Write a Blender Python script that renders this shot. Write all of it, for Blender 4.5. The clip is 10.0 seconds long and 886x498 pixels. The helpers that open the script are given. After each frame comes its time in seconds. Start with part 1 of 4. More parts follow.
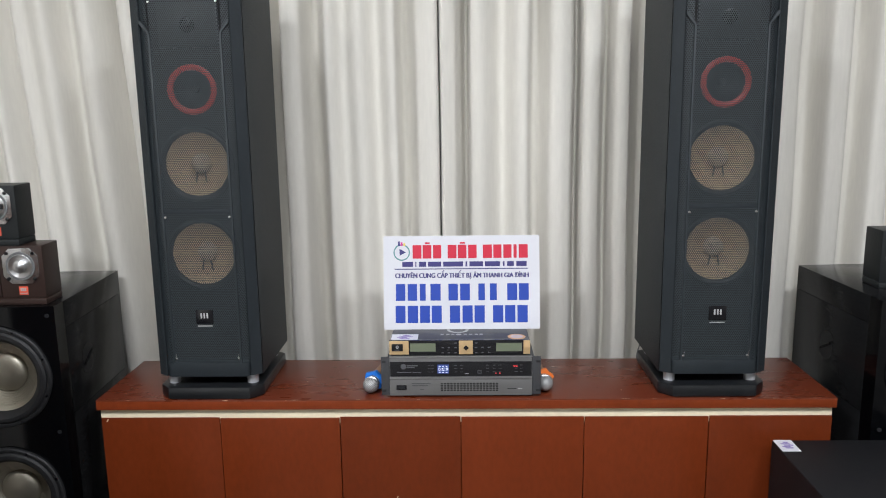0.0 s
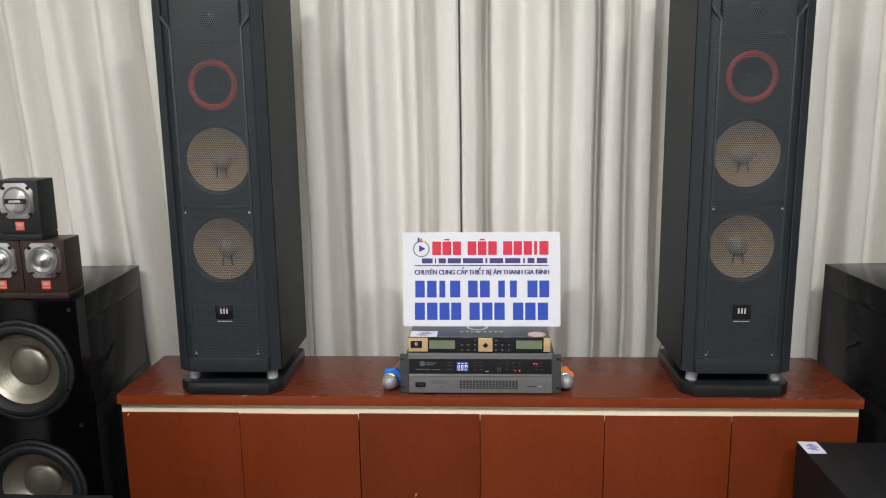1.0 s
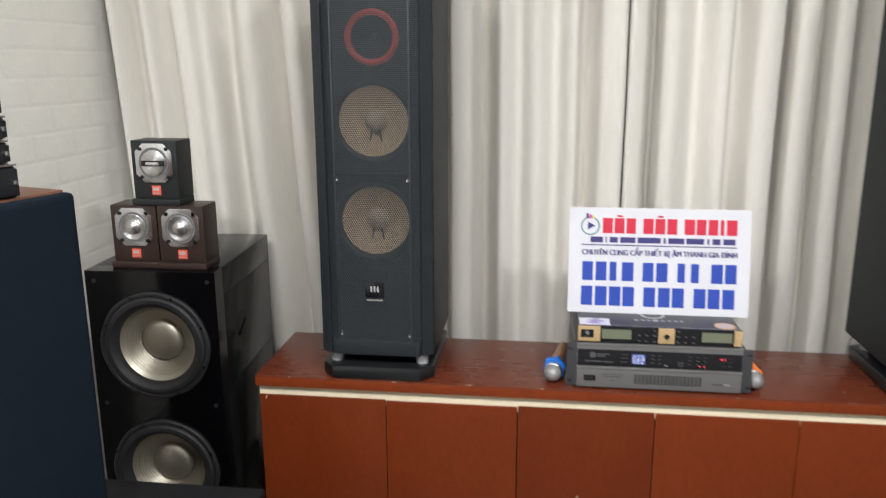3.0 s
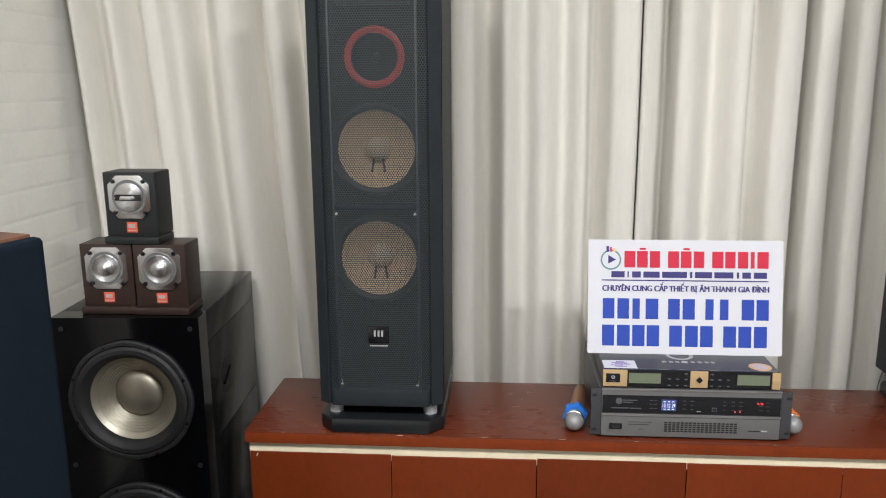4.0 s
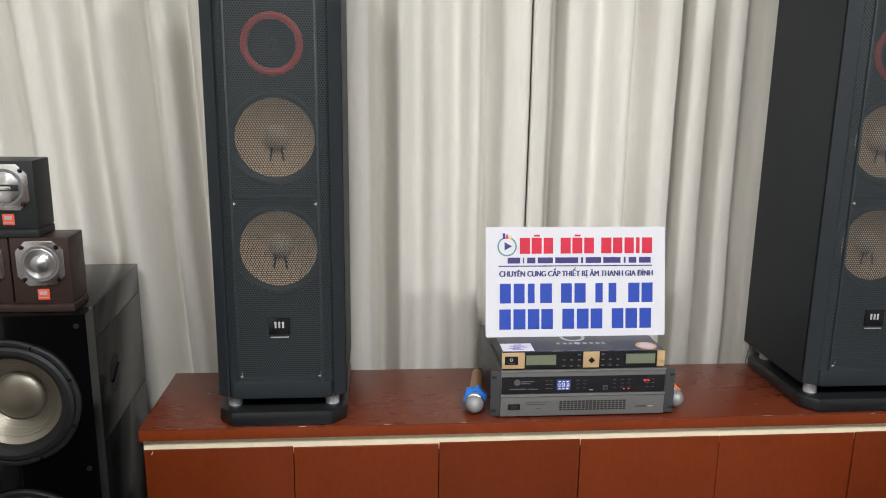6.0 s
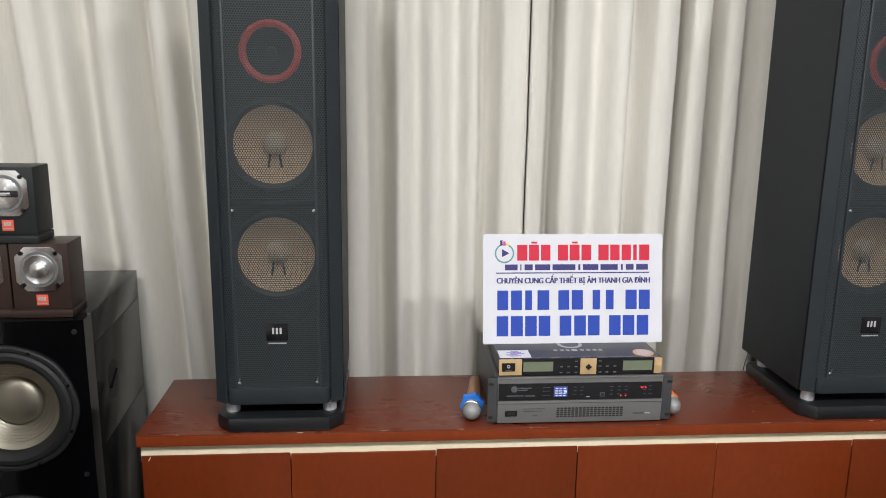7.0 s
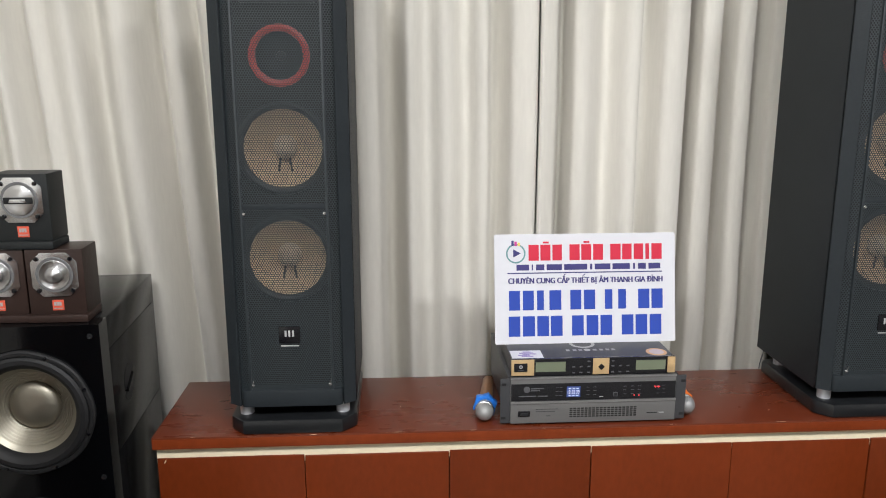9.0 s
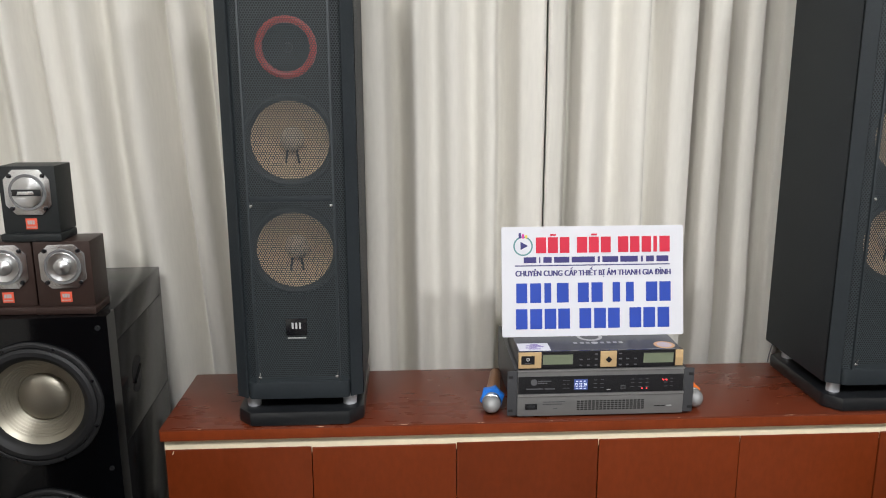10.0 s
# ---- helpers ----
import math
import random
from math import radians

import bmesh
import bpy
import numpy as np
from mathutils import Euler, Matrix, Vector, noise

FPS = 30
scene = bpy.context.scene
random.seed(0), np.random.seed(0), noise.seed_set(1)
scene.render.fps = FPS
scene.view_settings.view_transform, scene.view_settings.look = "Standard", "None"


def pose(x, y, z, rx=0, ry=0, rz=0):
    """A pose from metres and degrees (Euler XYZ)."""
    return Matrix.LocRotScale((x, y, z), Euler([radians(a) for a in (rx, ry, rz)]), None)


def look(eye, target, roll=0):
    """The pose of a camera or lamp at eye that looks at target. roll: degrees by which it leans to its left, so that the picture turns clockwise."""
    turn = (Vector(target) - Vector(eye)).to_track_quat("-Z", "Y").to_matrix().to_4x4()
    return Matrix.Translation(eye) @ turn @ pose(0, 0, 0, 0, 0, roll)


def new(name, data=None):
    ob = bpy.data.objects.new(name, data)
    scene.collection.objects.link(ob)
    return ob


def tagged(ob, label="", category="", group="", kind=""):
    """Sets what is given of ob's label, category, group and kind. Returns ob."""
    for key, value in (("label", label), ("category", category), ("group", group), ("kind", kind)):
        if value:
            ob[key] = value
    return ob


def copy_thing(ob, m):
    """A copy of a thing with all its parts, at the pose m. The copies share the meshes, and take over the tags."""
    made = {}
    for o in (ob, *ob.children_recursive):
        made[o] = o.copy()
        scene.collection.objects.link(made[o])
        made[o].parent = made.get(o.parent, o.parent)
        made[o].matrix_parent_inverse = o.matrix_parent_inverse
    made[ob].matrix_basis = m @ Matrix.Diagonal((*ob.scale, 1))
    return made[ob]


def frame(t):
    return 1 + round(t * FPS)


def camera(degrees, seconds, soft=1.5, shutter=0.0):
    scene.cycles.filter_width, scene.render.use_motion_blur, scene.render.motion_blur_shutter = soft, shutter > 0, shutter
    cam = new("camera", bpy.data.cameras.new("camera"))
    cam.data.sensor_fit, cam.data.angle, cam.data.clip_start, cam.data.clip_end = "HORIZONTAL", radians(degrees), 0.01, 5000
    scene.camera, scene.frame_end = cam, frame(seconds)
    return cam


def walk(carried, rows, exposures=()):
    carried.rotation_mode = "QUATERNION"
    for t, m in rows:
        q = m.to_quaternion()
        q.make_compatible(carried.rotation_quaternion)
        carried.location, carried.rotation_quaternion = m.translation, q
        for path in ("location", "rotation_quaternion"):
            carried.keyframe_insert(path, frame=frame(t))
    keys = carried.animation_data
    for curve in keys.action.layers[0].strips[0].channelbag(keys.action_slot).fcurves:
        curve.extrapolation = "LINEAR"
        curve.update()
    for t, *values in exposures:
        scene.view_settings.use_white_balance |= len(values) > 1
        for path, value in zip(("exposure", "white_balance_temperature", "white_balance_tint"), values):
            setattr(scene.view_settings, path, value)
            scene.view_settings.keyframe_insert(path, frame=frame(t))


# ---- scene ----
cam = camera(59.1, 10.0, soft=1.0, shutter=0.5)
PATH = [
    (0, (0.037, 0.078, 1.508), (-0.015, 2.042, 1.134), -0.8),
    (0.5, (0.043, 0.088, 1.508), (-0.035, 2.052, 1.134), -0.8),
    (1, (0.038, 0.094, 1.505), (-0.066, 2.054, 1.123), -0.8),
    (1.5, (0.011, 0.106, 1.504), (-0.131, 2.06, 1.102), -0.8),
    (1.7, (-0.038, 0.112, 1.507), (-0.199, 2.062, 1.088), -0.8),
    (2, (-0.135, 0.13, 1.513), (-0.314, 2.073, 1.078), -0.7),
    (2.5, (-0.234, 0.198, 1.494), (-0.444, 2.134, 1.037), -0.7),
    (2.8, (-0.274, 0.25, 1.481), (-0.494, 2.182, 1.016), -0.4),
    (3, (-0.295, 0.314, 1.478), (-0.542, 2.245, 1.019), -0.2),
    (3.2, (-0.311, 0.396, 1.478), (-0.583, 2.333, 1.060), -0.3),
    (4.3, (-0.484, 0.497, 1.483), (-0.560, 2.453, 1.072), -0.3),
    (4.5, (-0.502, 0.498, 1.483), (-0.529, 2.454, 1.068), -0.1),
    (5, (-0.509, 0.502, 1.485), (-0.418, 2.453, 1.054), 0.4),
    (5.5, (-0.501, 0.486, 1.488), (-0.355, 2.431, 1.046), 0.5),
    (5.7, (-0.498, 0.483, 1.492), (-0.341, 2.426, 1.046), 0.6),
    (6.8, (-0.487, 0.474, 1.488), (-0.327, 2.422, 1.063), 0.9),
    (7, (-0.484, 0.472, 1.487), (-0.328, 2.421, 1.066), 0.8),
    (7.5, (-0.48, 0.474, 1.488), (-0.328, 2.423, 1.067), 0.7),
    (8, (-0.478, 0.474, 1.49), (-0.335, 2.424, 1.068), 0.4),
    (8.5, (-0.473, 0.475, 1.49), (-0.345, 2.426, 1.07), 0.1),
    (9, (-0.47, 0.471, 1.494), (-0.356, 2.422, 1.069), -0.1),
    (9.5, (-0.464, 0.469, 1.49), (-0.366, 2.421, 1.065), -0.2),
    (10, (-0.468, 0.473, 1.485), (-0.374, 2.423, 1.049), -0.2),
]
walk(cam, [(t, look(eye, target, roll)) for t, eye, target, roll in PATH],
     [(0.0, -0.05, 6200, 10), (0.5, -0.04, 6450, 10), (1.0, -0.04, 6500, 10), (2.5, 0.09, 6500, 10), (3.0, 0.11, 6500, 10), (3.2, 0.04, 6500, 10), (4.5, 0.02, 6500, 10), (10.0, 0.02, 6500, 10)])

# ---- light: ceiling panels of a closed showroom ----
world = bpy.data.worlds.new("room_world")
scene.world = world
world.use_nodes = True
world.node_tree.nodes["Background"].inputs[0].default_value = (0.9, 0.95, 1.0, 1)
world.node_tree.nodes["Background"].inputs[1].default_value = 0.02
CEILING = 3.3
LAMPS = [(-1.35, -0.30), (1.42, -0.30), (0.10, 0.00)]
POWERS = (69.0, 77.0, 65.0)
for (lx, ly), watts in zip(LAMPS, POWERS):
    data = bpy.data.lights.new("panel_light", "AREA")
    data.shape, data.size, data.size_y = "RECTANGLE", 0.36, 0.36
    data.energy, data.color = watts, (0.985, 0.992, 1.01)
    new("panel_light", data).matrix_world = pose(lx, ly, CEILING - 0.05)


# ---- materials ----
def shader(name, color, rough=0.5, metal=0.0, var=0.0, scale=8.0, stretch=(1, 1, 1), bump=0.0, bump_scale=200.0,
           rough_var=0.0, coat=0.0, spec=0.5, emit=None, emit_strength=0.0):
    m = bpy.data.materials.new(name)
    m.use_nodes = True
    nt = m.node_tree
    p = nt.nodes["Principled BSDF"]
    p.inputs["Roughness"].default_value, p.inputs["Metallic"].default_value = rough, metal
    p.inputs["Base Color"].default_value = (*color, 1)
    p.inputs["Coat Weight"].default_value = coat
    p.inputs["Coat Roughness"].default_value = 0.08
    p.inputs["Specular IOR Level"].default_value = spec
    if emit:
        p.inputs["Emission Color"].default_value = (*emit, 1)
        p.inputs["Emission Strength"].default_value = emit_strength
    co = nt.nodes.new("ShaderNodeTexCoord")
    mp = nt.nodes.new("ShaderNodeMapping")
    mp.inputs["Scale"].default_value = stretch
    nt.links.new(co.outputs["Object"], mp.inputs["Vector"])
    if var or rough_var:
        n1 = nt.nodes.new("ShaderNodeTexNoise")
        n1.inputs["Scale"].default_value, n1.inputs["Detail"].default_value = scale, 6
        nt.links.new(mp.outputs[0], n1.inputs["Vector"])
        n2 = nt.nodes.new("ShaderNodeTexNoise")
        n2.inputs["Scale"].default_value, n2.inputs["Detail"].default_value = scale * 9, 4
        nt.links.new(mp.outputs[0], n2.inputs["Vector"])
        mixn = nt.nodes.new("ShaderNodeMath")
        mixn.operation = "ADD"
        nt.links.new(n1.outputs[0], mixn.inputs[0])
        nt.links.new(n2.outputs[0], mixn.inputs[1])
        ramp = nt.nodes.new("ShaderNodeMapRange")
        ramp.inputs[1].default_value, ramp.inputs[2].default_value = 0.6, 1.4
        ramp.inputs[3].default_value, ramp.inputs[4].default_value = 1 - var, 1 + var
        nt.links.new(mixn.outputs[0], ramp.inputs[0])
        mul = nt.nodes.new("ShaderNodeVectorMath")
        mul.operation = "SCALE"
        mul.inputs[0].default_value = color
        nt.links.new(ramp.outputs[0], mul.inputs["Scale"])
        nt.links.new(mul.outputs[0], p.inputs["Base Color"])
        if rough_var:
            rr = nt.nodes.new("ShaderNodeMapRange")
            rr.inputs[1].default_value, rr.inputs[2].default_value = 0.6, 1.4
            rr.inputs[3].default_value, rr.inputs[4].default_value = max(0.02, rough - rough_var), rough + rough_var
            nt.links.new(mixn.outputs[0], rr.inputs[0])
            nt.links.new(rr.outputs[0], p.inputs["Roughness"])
    if bump:
        nb = nt.nodes.new("ShaderNodeTexNoise")
        nb.inputs["Scale"].default_value, nb.inputs["Detail"].default_value = bump_scale, 3
        nt.links.new(mp.outputs[0], nb.inputs["Vector"])
        b = nt.nodes.new("ShaderNodeBump")
        b.inputs["Strength"].default_value, b.inputs["Distance"].default_value = bump, 0.002
        nt.links.new(nb.outputs[0], b.inputs["Height"])
        nt.links.new(b.outputs[0], p.inputs["Normal"])
    return m


def perforated(name, color, pitch, hole):
    """Sheet steel with round holes in a staggered lattice in the plane x, z."""
    m = shader(name, color, rough=0.55, var=0.08, scale=20)
    nt = m.node_tree
    p = nt.nodes["Principled BSDF"]
    out = nt.nodes["Material Output"]
    co = nt.nodes.new("ShaderNodeTexCoord")
    cell = (pitch, 1.0, pitch * math.sqrt(3))
    dists = []
    for off in (0.0, 0.5):
        div = nt.nodes.new("ShaderNodeVectorMath")
        div.operation = "DIVIDE"
        div.inputs[1].default_value = cell
        nt.links.new(co.outputs["Object"], div.inputs[0])
        add = nt.nodes.new("ShaderNodeVectorMath")
        add.operation = "ADD"
        add.inputs[1].default_value = (off, 0, off)
        nt.links.new(div.outputs[0], add.inputs[0])
        fr = nt.nodes.new("ShaderNodeVectorMath")
        fr.operation = "FRACTION"
        nt.links.new(add.outputs[0], fr.inputs[0])
        sub = nt.nodes.new("ShaderNodeVectorMath")
        sub.operation = "SUBTRACT"
        sub.inputs[1].default_value = (0.5, 0, 0.5)
        nt.links.new(fr.outputs[0], sub.inputs[0])
        mul = nt.nodes.new("ShaderNodeVectorMath")
        mul.operation = "MULTIPLY"
        mul.inputs[1].default_value = (cell[0], 0, cell[2])
        nt.links.new(sub.outputs[0], mul.inputs[0])
        ln = nt.nodes.new("ShaderNodeVectorMath")
        ln.operation = "LENGTH"
        nt.links.new(mul.outputs[0], ln.inputs[0])
        dists.append(ln.outputs["Value"])
    mn = nt.nodes.new("ShaderNodeMath")
    mn.operation = "MINIMUM"
    nt.links.new(dists[0], mn.inputs[0])
    nt.links.new(dists[1], mn.inputs[1])
    lt = nt.nodes.new("ShaderNodeMath")
    lt.operation = "LESS_THAN"
    lt.inputs[1].default_value = hole
    nt.links.new(mn.outputs[0], lt.inputs[0])
    tr = nt.nodes.new("ShaderNodeBsdfTransparent")
    mix = nt.nodes.new("ShaderNodeMixShader")
    nt.links.new(lt.outputs[0], mix.inputs[0])
    nt.links.new(p.outputs[0], mix.inputs[1])
    nt.links.new(tr.outputs[0], mix.inputs[2])
    nt.links.new(mix.outputs[0], out.inputs["Surface"])
    return m


def veneer(name, color, chips=False):
    """Red-brown veneer with a fine grain; on the top's edge the lacquer is chipped to pale board."""
    m = shader(name, color, rough=0.28 if chips else 0.36, var=0.05 if chips else 0.16, scale=1.6 if chips else 4.0, stretch=(1.8, 1.8, 0.9) if not chips else (0.7, 2, 2), rough_var=0.02 if chips else 0.08,
               bump=0.0 if chips else 0.05, bump_scale=90, spec=0.5 if chips else 0.25)
    nt = m.node_tree
    info = nt.nodes.new("ShaderNodeObjectInfo")
    rng = nt.nodes.new("ShaderNodeMapRange")
    rng.inputs[3].default_value, rng.inputs[4].default_value = 0.86, 1.12
    sc = nt.nodes.new("ShaderNodeVectorMath")
    sc.operation = "SCALE"
    pb = nt.nodes["Principled BSDF"]
    nt.links.new(info.outputs["Random"], rng.inputs[0])
    nt.links.new(pb.inputs["Base Color"].links[0].from_socket, sc.inputs[0])
    nt.links.new(rng.outputs[0], sc.inputs["Scale"])
    nt.links.new(sc.outputs[0], pb.inputs["Base Color"])
    if chips:
        nt = m.node_tree
        p = nt.nodes["Principled BSDF"]
        old = p.inputs["Base Color"].links[0].from_socket
        co = nt.nodes.new("ShaderNodeTexCoord")
        mp = nt.nodes.new("ShaderNodeMapping")
        mp.inputs["Scale"].default_value = (14, 40, 120)
        nt.links.new(co.outputs["Object"], mp.inputs[0])
        n = nt.nodes.new("ShaderNodeTexNoise")
        n.inputs["Scale"].default_value, n.inputs["Detail"].default_value = 1.0, 5
        nt.links.new(mp.outputs[0], n.inputs["Vector"])
        sep = nt.nodes.new("ShaderNodeSeparateXYZ")
        nt.links.new(co.outputs["Object"], sep.inputs[0])
        edge = nt.nodes.new("ShaderNodeMapRange")
        edge.inputs[1].default_value, edge.inputs[2].default_value = -0.007, -0.001
        nt.links.new(sep.outputs["Z"], edge.inputs[0])
        front = nt.nodes.new("ShaderNodeMapRange")
        front.inputs[1].default_value, front.inputs[2].default_value = 0.006, 0.001
        nt.links.new(sep.outputs["Y"], front.inputs[0])
        a = nt.nodes.new("ShaderNodeMath")
        a.operation = "MULTIPLY"
        nt.links.new(edge.outputs[0], a.inputs[0])
        nt.links.new(front.outputs[0], a.inputs[1])
        b = nt.nodes.new("ShaderNodeMath")
        b.operation = "MULTIPLY"
        nt.links.new(a.outputs[0], b.inputs[0])
        nt.links.new(n.outputs[0], b.inputs[1])
        g = nt.nodes.new("ShaderNodeMath")
        g.operation = "GREATER_THAN"
        g.inputs[1].default_value = 0.61
        nt.links.new(b.outputs[0], g.inputs[0])
        mx = nt.nodes.new("ShaderNodeMix")
        mx.data_type = "RGBA"
        nt.links.new(g.outputs[0], mx.inputs[0])
        nt.links.new(old, mx.inputs[6])
        mx.inputs[7].default_value = (0.62, 0.45, 0.33, 1)
        nt.links.new(mx.outputs[2], p.inputs["Base Color"])
    return m


M_FABRIC = shader("curtain_fabric", (0.753, 0.727, 0.665), rough=0.55, var=0.05, scale=3, stretch=(4, 4, 0.6), bump=0.25, bump_scale=500, spec=0.3)
M_FABRIC.node_tree.nodes["Principled BSDF"].inputs["Sheen Weight"].default_value = 0.25
M_WALL = shader("wall_paint", (0.80, 0.785, 0.73), rough=0.8, var=0.04, scale=3)
M_JOINT = shader("foam_joint", (0.885, 0.87, 0.81), rough=0.7, var=0.03, scale=12)
M_BRICK = shader("foam_brick", (0.915, 0.90, 0.84), rough=0.6, var=0.04, scale=12, bump=0.25, bump_scale=60)
M_BACKWALL = shader("taupe_wall_paint", (0.30, 0.288, 0.27), rough=0.8, var=0.05, scale=3)
M_CEIL = shader("ceiling_paint", (0.8, 0.8, 0.78), rough=0.9, var=0.02, scale=2)
M_FLOOR = shader("floor_tile", (0.105, 0.097, 0.088), rough=0.3, var=0.06, scale=4, rough_var=0.05)
M_DOOR = veneer("mahogany_veneer_door", (0.142, 0.0242, 0.0052))
M_TOP = veneer("mahogany_veneer_top", (0.128, 0.0258, 0.0100), chips=True)
# veneer lightened: the stronger light on the top's front edge, put into colour
M_LITEDGE = veneer("mahogany_veneer_lit_edge", (0.185, 0.0335, 0.0085))
M_CREAM = shader("cream_board", (0.79, 0.70, 0.51), rough=0.5, var=0.06, scale=10)
M_BLACKBOX = shader("black_leatherette", (0.0165, 0.0188, 0.0195), rough=0.45, var=0.14, scale=20, bump=0.3, bump_scale=350, spec=0.35)
M_VINYL = shader("black_grained_vinyl", (0.0168, 0.0216, 0.0255), spec=0.3, rough=0.55, var=0.12, scale=14, bump=0.35, bump_scale=420)
M_FRAME = shader("black_plastic_frame", (0.008, 0.0095, 0.0115), rough=0.4, var=0.1, scale=18, bump=0.1, bump_scale=300)
M_GRILLE = perforated("perforated_steel", (0.0315, 0.0405, 0.0462), 0.0060, 0.0022)
M_RIB = shader("painted_steel_rib", (0.0205, 0.0268, 0.031), rough=0.55, var=0.08, scale=20)
M_BASE = shader("black_base_board", (0.0105, 0.0115, 0.013), rough=0.30, var=0.15, scale=16, bump=0.08, bump_scale=300)
M_BAFFLE = shader("black_baffle", (0.006, 0.0065, 0.008), rough=0.7, var=0.1, scale=20)
M_CONE = shader("tan_cone", (0.63, 0.455, 0.29), rough=0.55, var=0.08, scale=30)
M_DOME = shader("pale_dome", (0.58, 0.47, 0.35), rough=0.45, var=0.06, scale=40)
M_RUBBER = shader("black_rubber", (0.0125, 0.013, 0.015), rough=0.5, var=0.1, scale=30)
M_RED = shader("red_lacquer_ring", (0.60, 0.055, 0.042), rough=0.4, var=0.05, scale=30)
M_CHROME = shader("chrome", (0.8, 0.8, 0.8), rough=0.18, metal=1.0)
M_STEEL = shader("satin_aluminium", (0.72, 0.73, 0.74), rough=0.27, metal=1.0, var=0.06, scale=30, stretch=(1, 1, 1))
M_SPUN = shader("spun_aluminium", (0.66, 0.665, 0.67), rough=0.34, metal=1.0, var=0.05, scale=60)
spun = M_SPUN.node_tree
spun_tangent = spun.nodes.new("ShaderNodeTangent")
spun_tangent.direction_type, spun_tangent.axis = "RADIAL", "Y"
spun.links.new(spun_tangent.outputs[0], spun.nodes["Principled BSDF"].inputs["Tangent"])
spun.nodes["Principled BSDF"].inputs["Anisotropic"].default_value = 0.85
spun.nodes["Principled BSDF"].inputs["Anisotropic Rotation"].default_value = 0.25
M_BADGE = shader("black_badge", (0.006, 0.006, 0.008), rough=0.2)
M_WHITE = shader("white_print", (0.4, 0.4, 0.4), rough=0.5)
M_GLOSS = shader("black_gloss_lacquer", (0.0022, 0.0024, 0.0030), rough=0.10, var=0.2, scale=5, rough_var=0.03, spec=0.28)
M_SATIN = shader("black_satin_ash", (0.0125, 0.0128, 0.0134), rough=0.11, var=0.25, scale=6, stretch=(3, 1, 3), rough_var=0.03, spec=0.11, bump=0.05, bump_scale=160)
M_SURROUND = shader("grey_black_foam_surround", (0.0125, 0.0127, 0.014), rough=0.6, var=0.12, scale=30)
M_GROOVE = shader("matt_grey_ring", (0.20, 0.20, 0.205), rough=0.5, metal=0.5, var=0.05, scale=40)
M_FOOT = shader("frosted_silver_spacer", (0.50, 0.51, 0.54), rough=0.36, metal=0.35, var=0.06, scale=30)
M_GREYCLOTH = shader("charcoal_grille_cloth", (0.012, 0.0135, 0.0165), rough=0.85, var=0.14, scale=25, bump=0.6, bump_scale=700, spec=0.12)
M_CHAMP = shader("champagne_metal_cone", (0.40, 0.372, 0.305), rough=0.44, metal=0.88, var=0.04, scale=40)
M_BLUECLOTH = shader("dark_blue_grille_cloth", (0.0080, 0.0138, 0.0222), rough=0.85, var=0.14, scale=25, bump=0.6, bump_scale=700, spec=0.12)
M_WALNUT = shader("brown_wood_top", (0.20, 0.085, 0.05), rough=0.45, var=0.2, scale=6, stretch=(1, 6, 1))
M_ASH = shader("black_ash_vinyl", (0.011, 0.011, 0.0125), rough=0.45, var=0.2, scale=8, stretch=(6, 1, 1), bump=0.3, bump_scale=260, spec=0.14)
M_BROWNBOX = shader("dark_brown_leatherette", (0.031, 0.0168, 0.0132), rough=0.42, var=0.16, scale=20, bump=0.3, bump_scale=350)
M_ORANGE = shader("orange_badge", (0.72, 0.11, 0.06), rough=0.4)
M_SIGN = shader("white_foam_board", (0.65, 0.655, 0.70), rough=0.4, var=0.01, scale=6)
M_SIGNRED = shader("red_print", (0.58, 0.02, 0.052), rough=0.4)
M_SIGNBLUE = shader("blue_print", (0.022, 0.062, 0.38), rough=0.4)
M_SIGNNAVY = shader("navy_print", (0.045, 0.04, 0.17), rough=0.4)
M_TEAL = shader("teal_print", (0.12, 0.27, 0.28), rough=0.4)
M_MAGENTA = shader("magenta_print", (0.6, 0.05, 0.3), rough=0.4)
M_YELLOW = shader("yellow_print", (0.75, 0.6, 0.12), rough=0.4)
M_AMPGREY = shader("grey_anodised_panel", (0.175, 0.173, 0.171), rough=0.38, metal=0.35, var=0.05, scale=10, stretch=(1, 1, 12))
M_AMPEDGE = shader("silver_edge", (0.42, 0.42, 0.42), rough=0.28, metal=0.8)
M_AMPBLACK = shader("black_acrylic", (0.012, 0.012, 0.014), rough=0.12)
M_CHASSIS = shader("charcoal_powder_coat", (0.045, 0.046, 0.05), rough=0.42, var=0.08, scale=12, bump=0.1, bump_scale=500)
M_GOLD = shader("gold_anodised_panel", (0.60, 0.42, 0.22), rough=0.4, metal=0.3, var=0.05, scale=20)
M_LCD = shader("green_grey_lcd", (0.16, 0.185, 0.125), rough=0.15)
M_SLOT = shader("dark_slot", (0.008, 0.008, 0.009), rough=0.6)
M_GREYPRINT = shader("grey_print", (0.085, 0.085, 0.092), rough=0.5)
M_NAMEGREY = shader("pale_grey_print", (0.3, 0.3, 0.31), rough=0.5)
M_PURPLE = shader("violet_print", (0.22, 0.16, 0.42), rough=0.5)
M_SEALPRINT = shader("faded_violet_print", (0.50, 0.42, 0.45), rough=0.5)
M_PEACH = shader("peach_print", (0.58, 0.34, 0.18), rough=0.5)
M_LEDBLUE = shader("blue_backlight", (0.03, 0.05, 0.2), rough=0.3, emit=(0.2, 0.35, 1.0), emit_strength=0.10)
M_LEDWHITE = shader("white_digits", (0.8, 0.8, 0.9), rough=0.3, emit=(0.9, 0.95, 1.0), emit_strength=0.7)
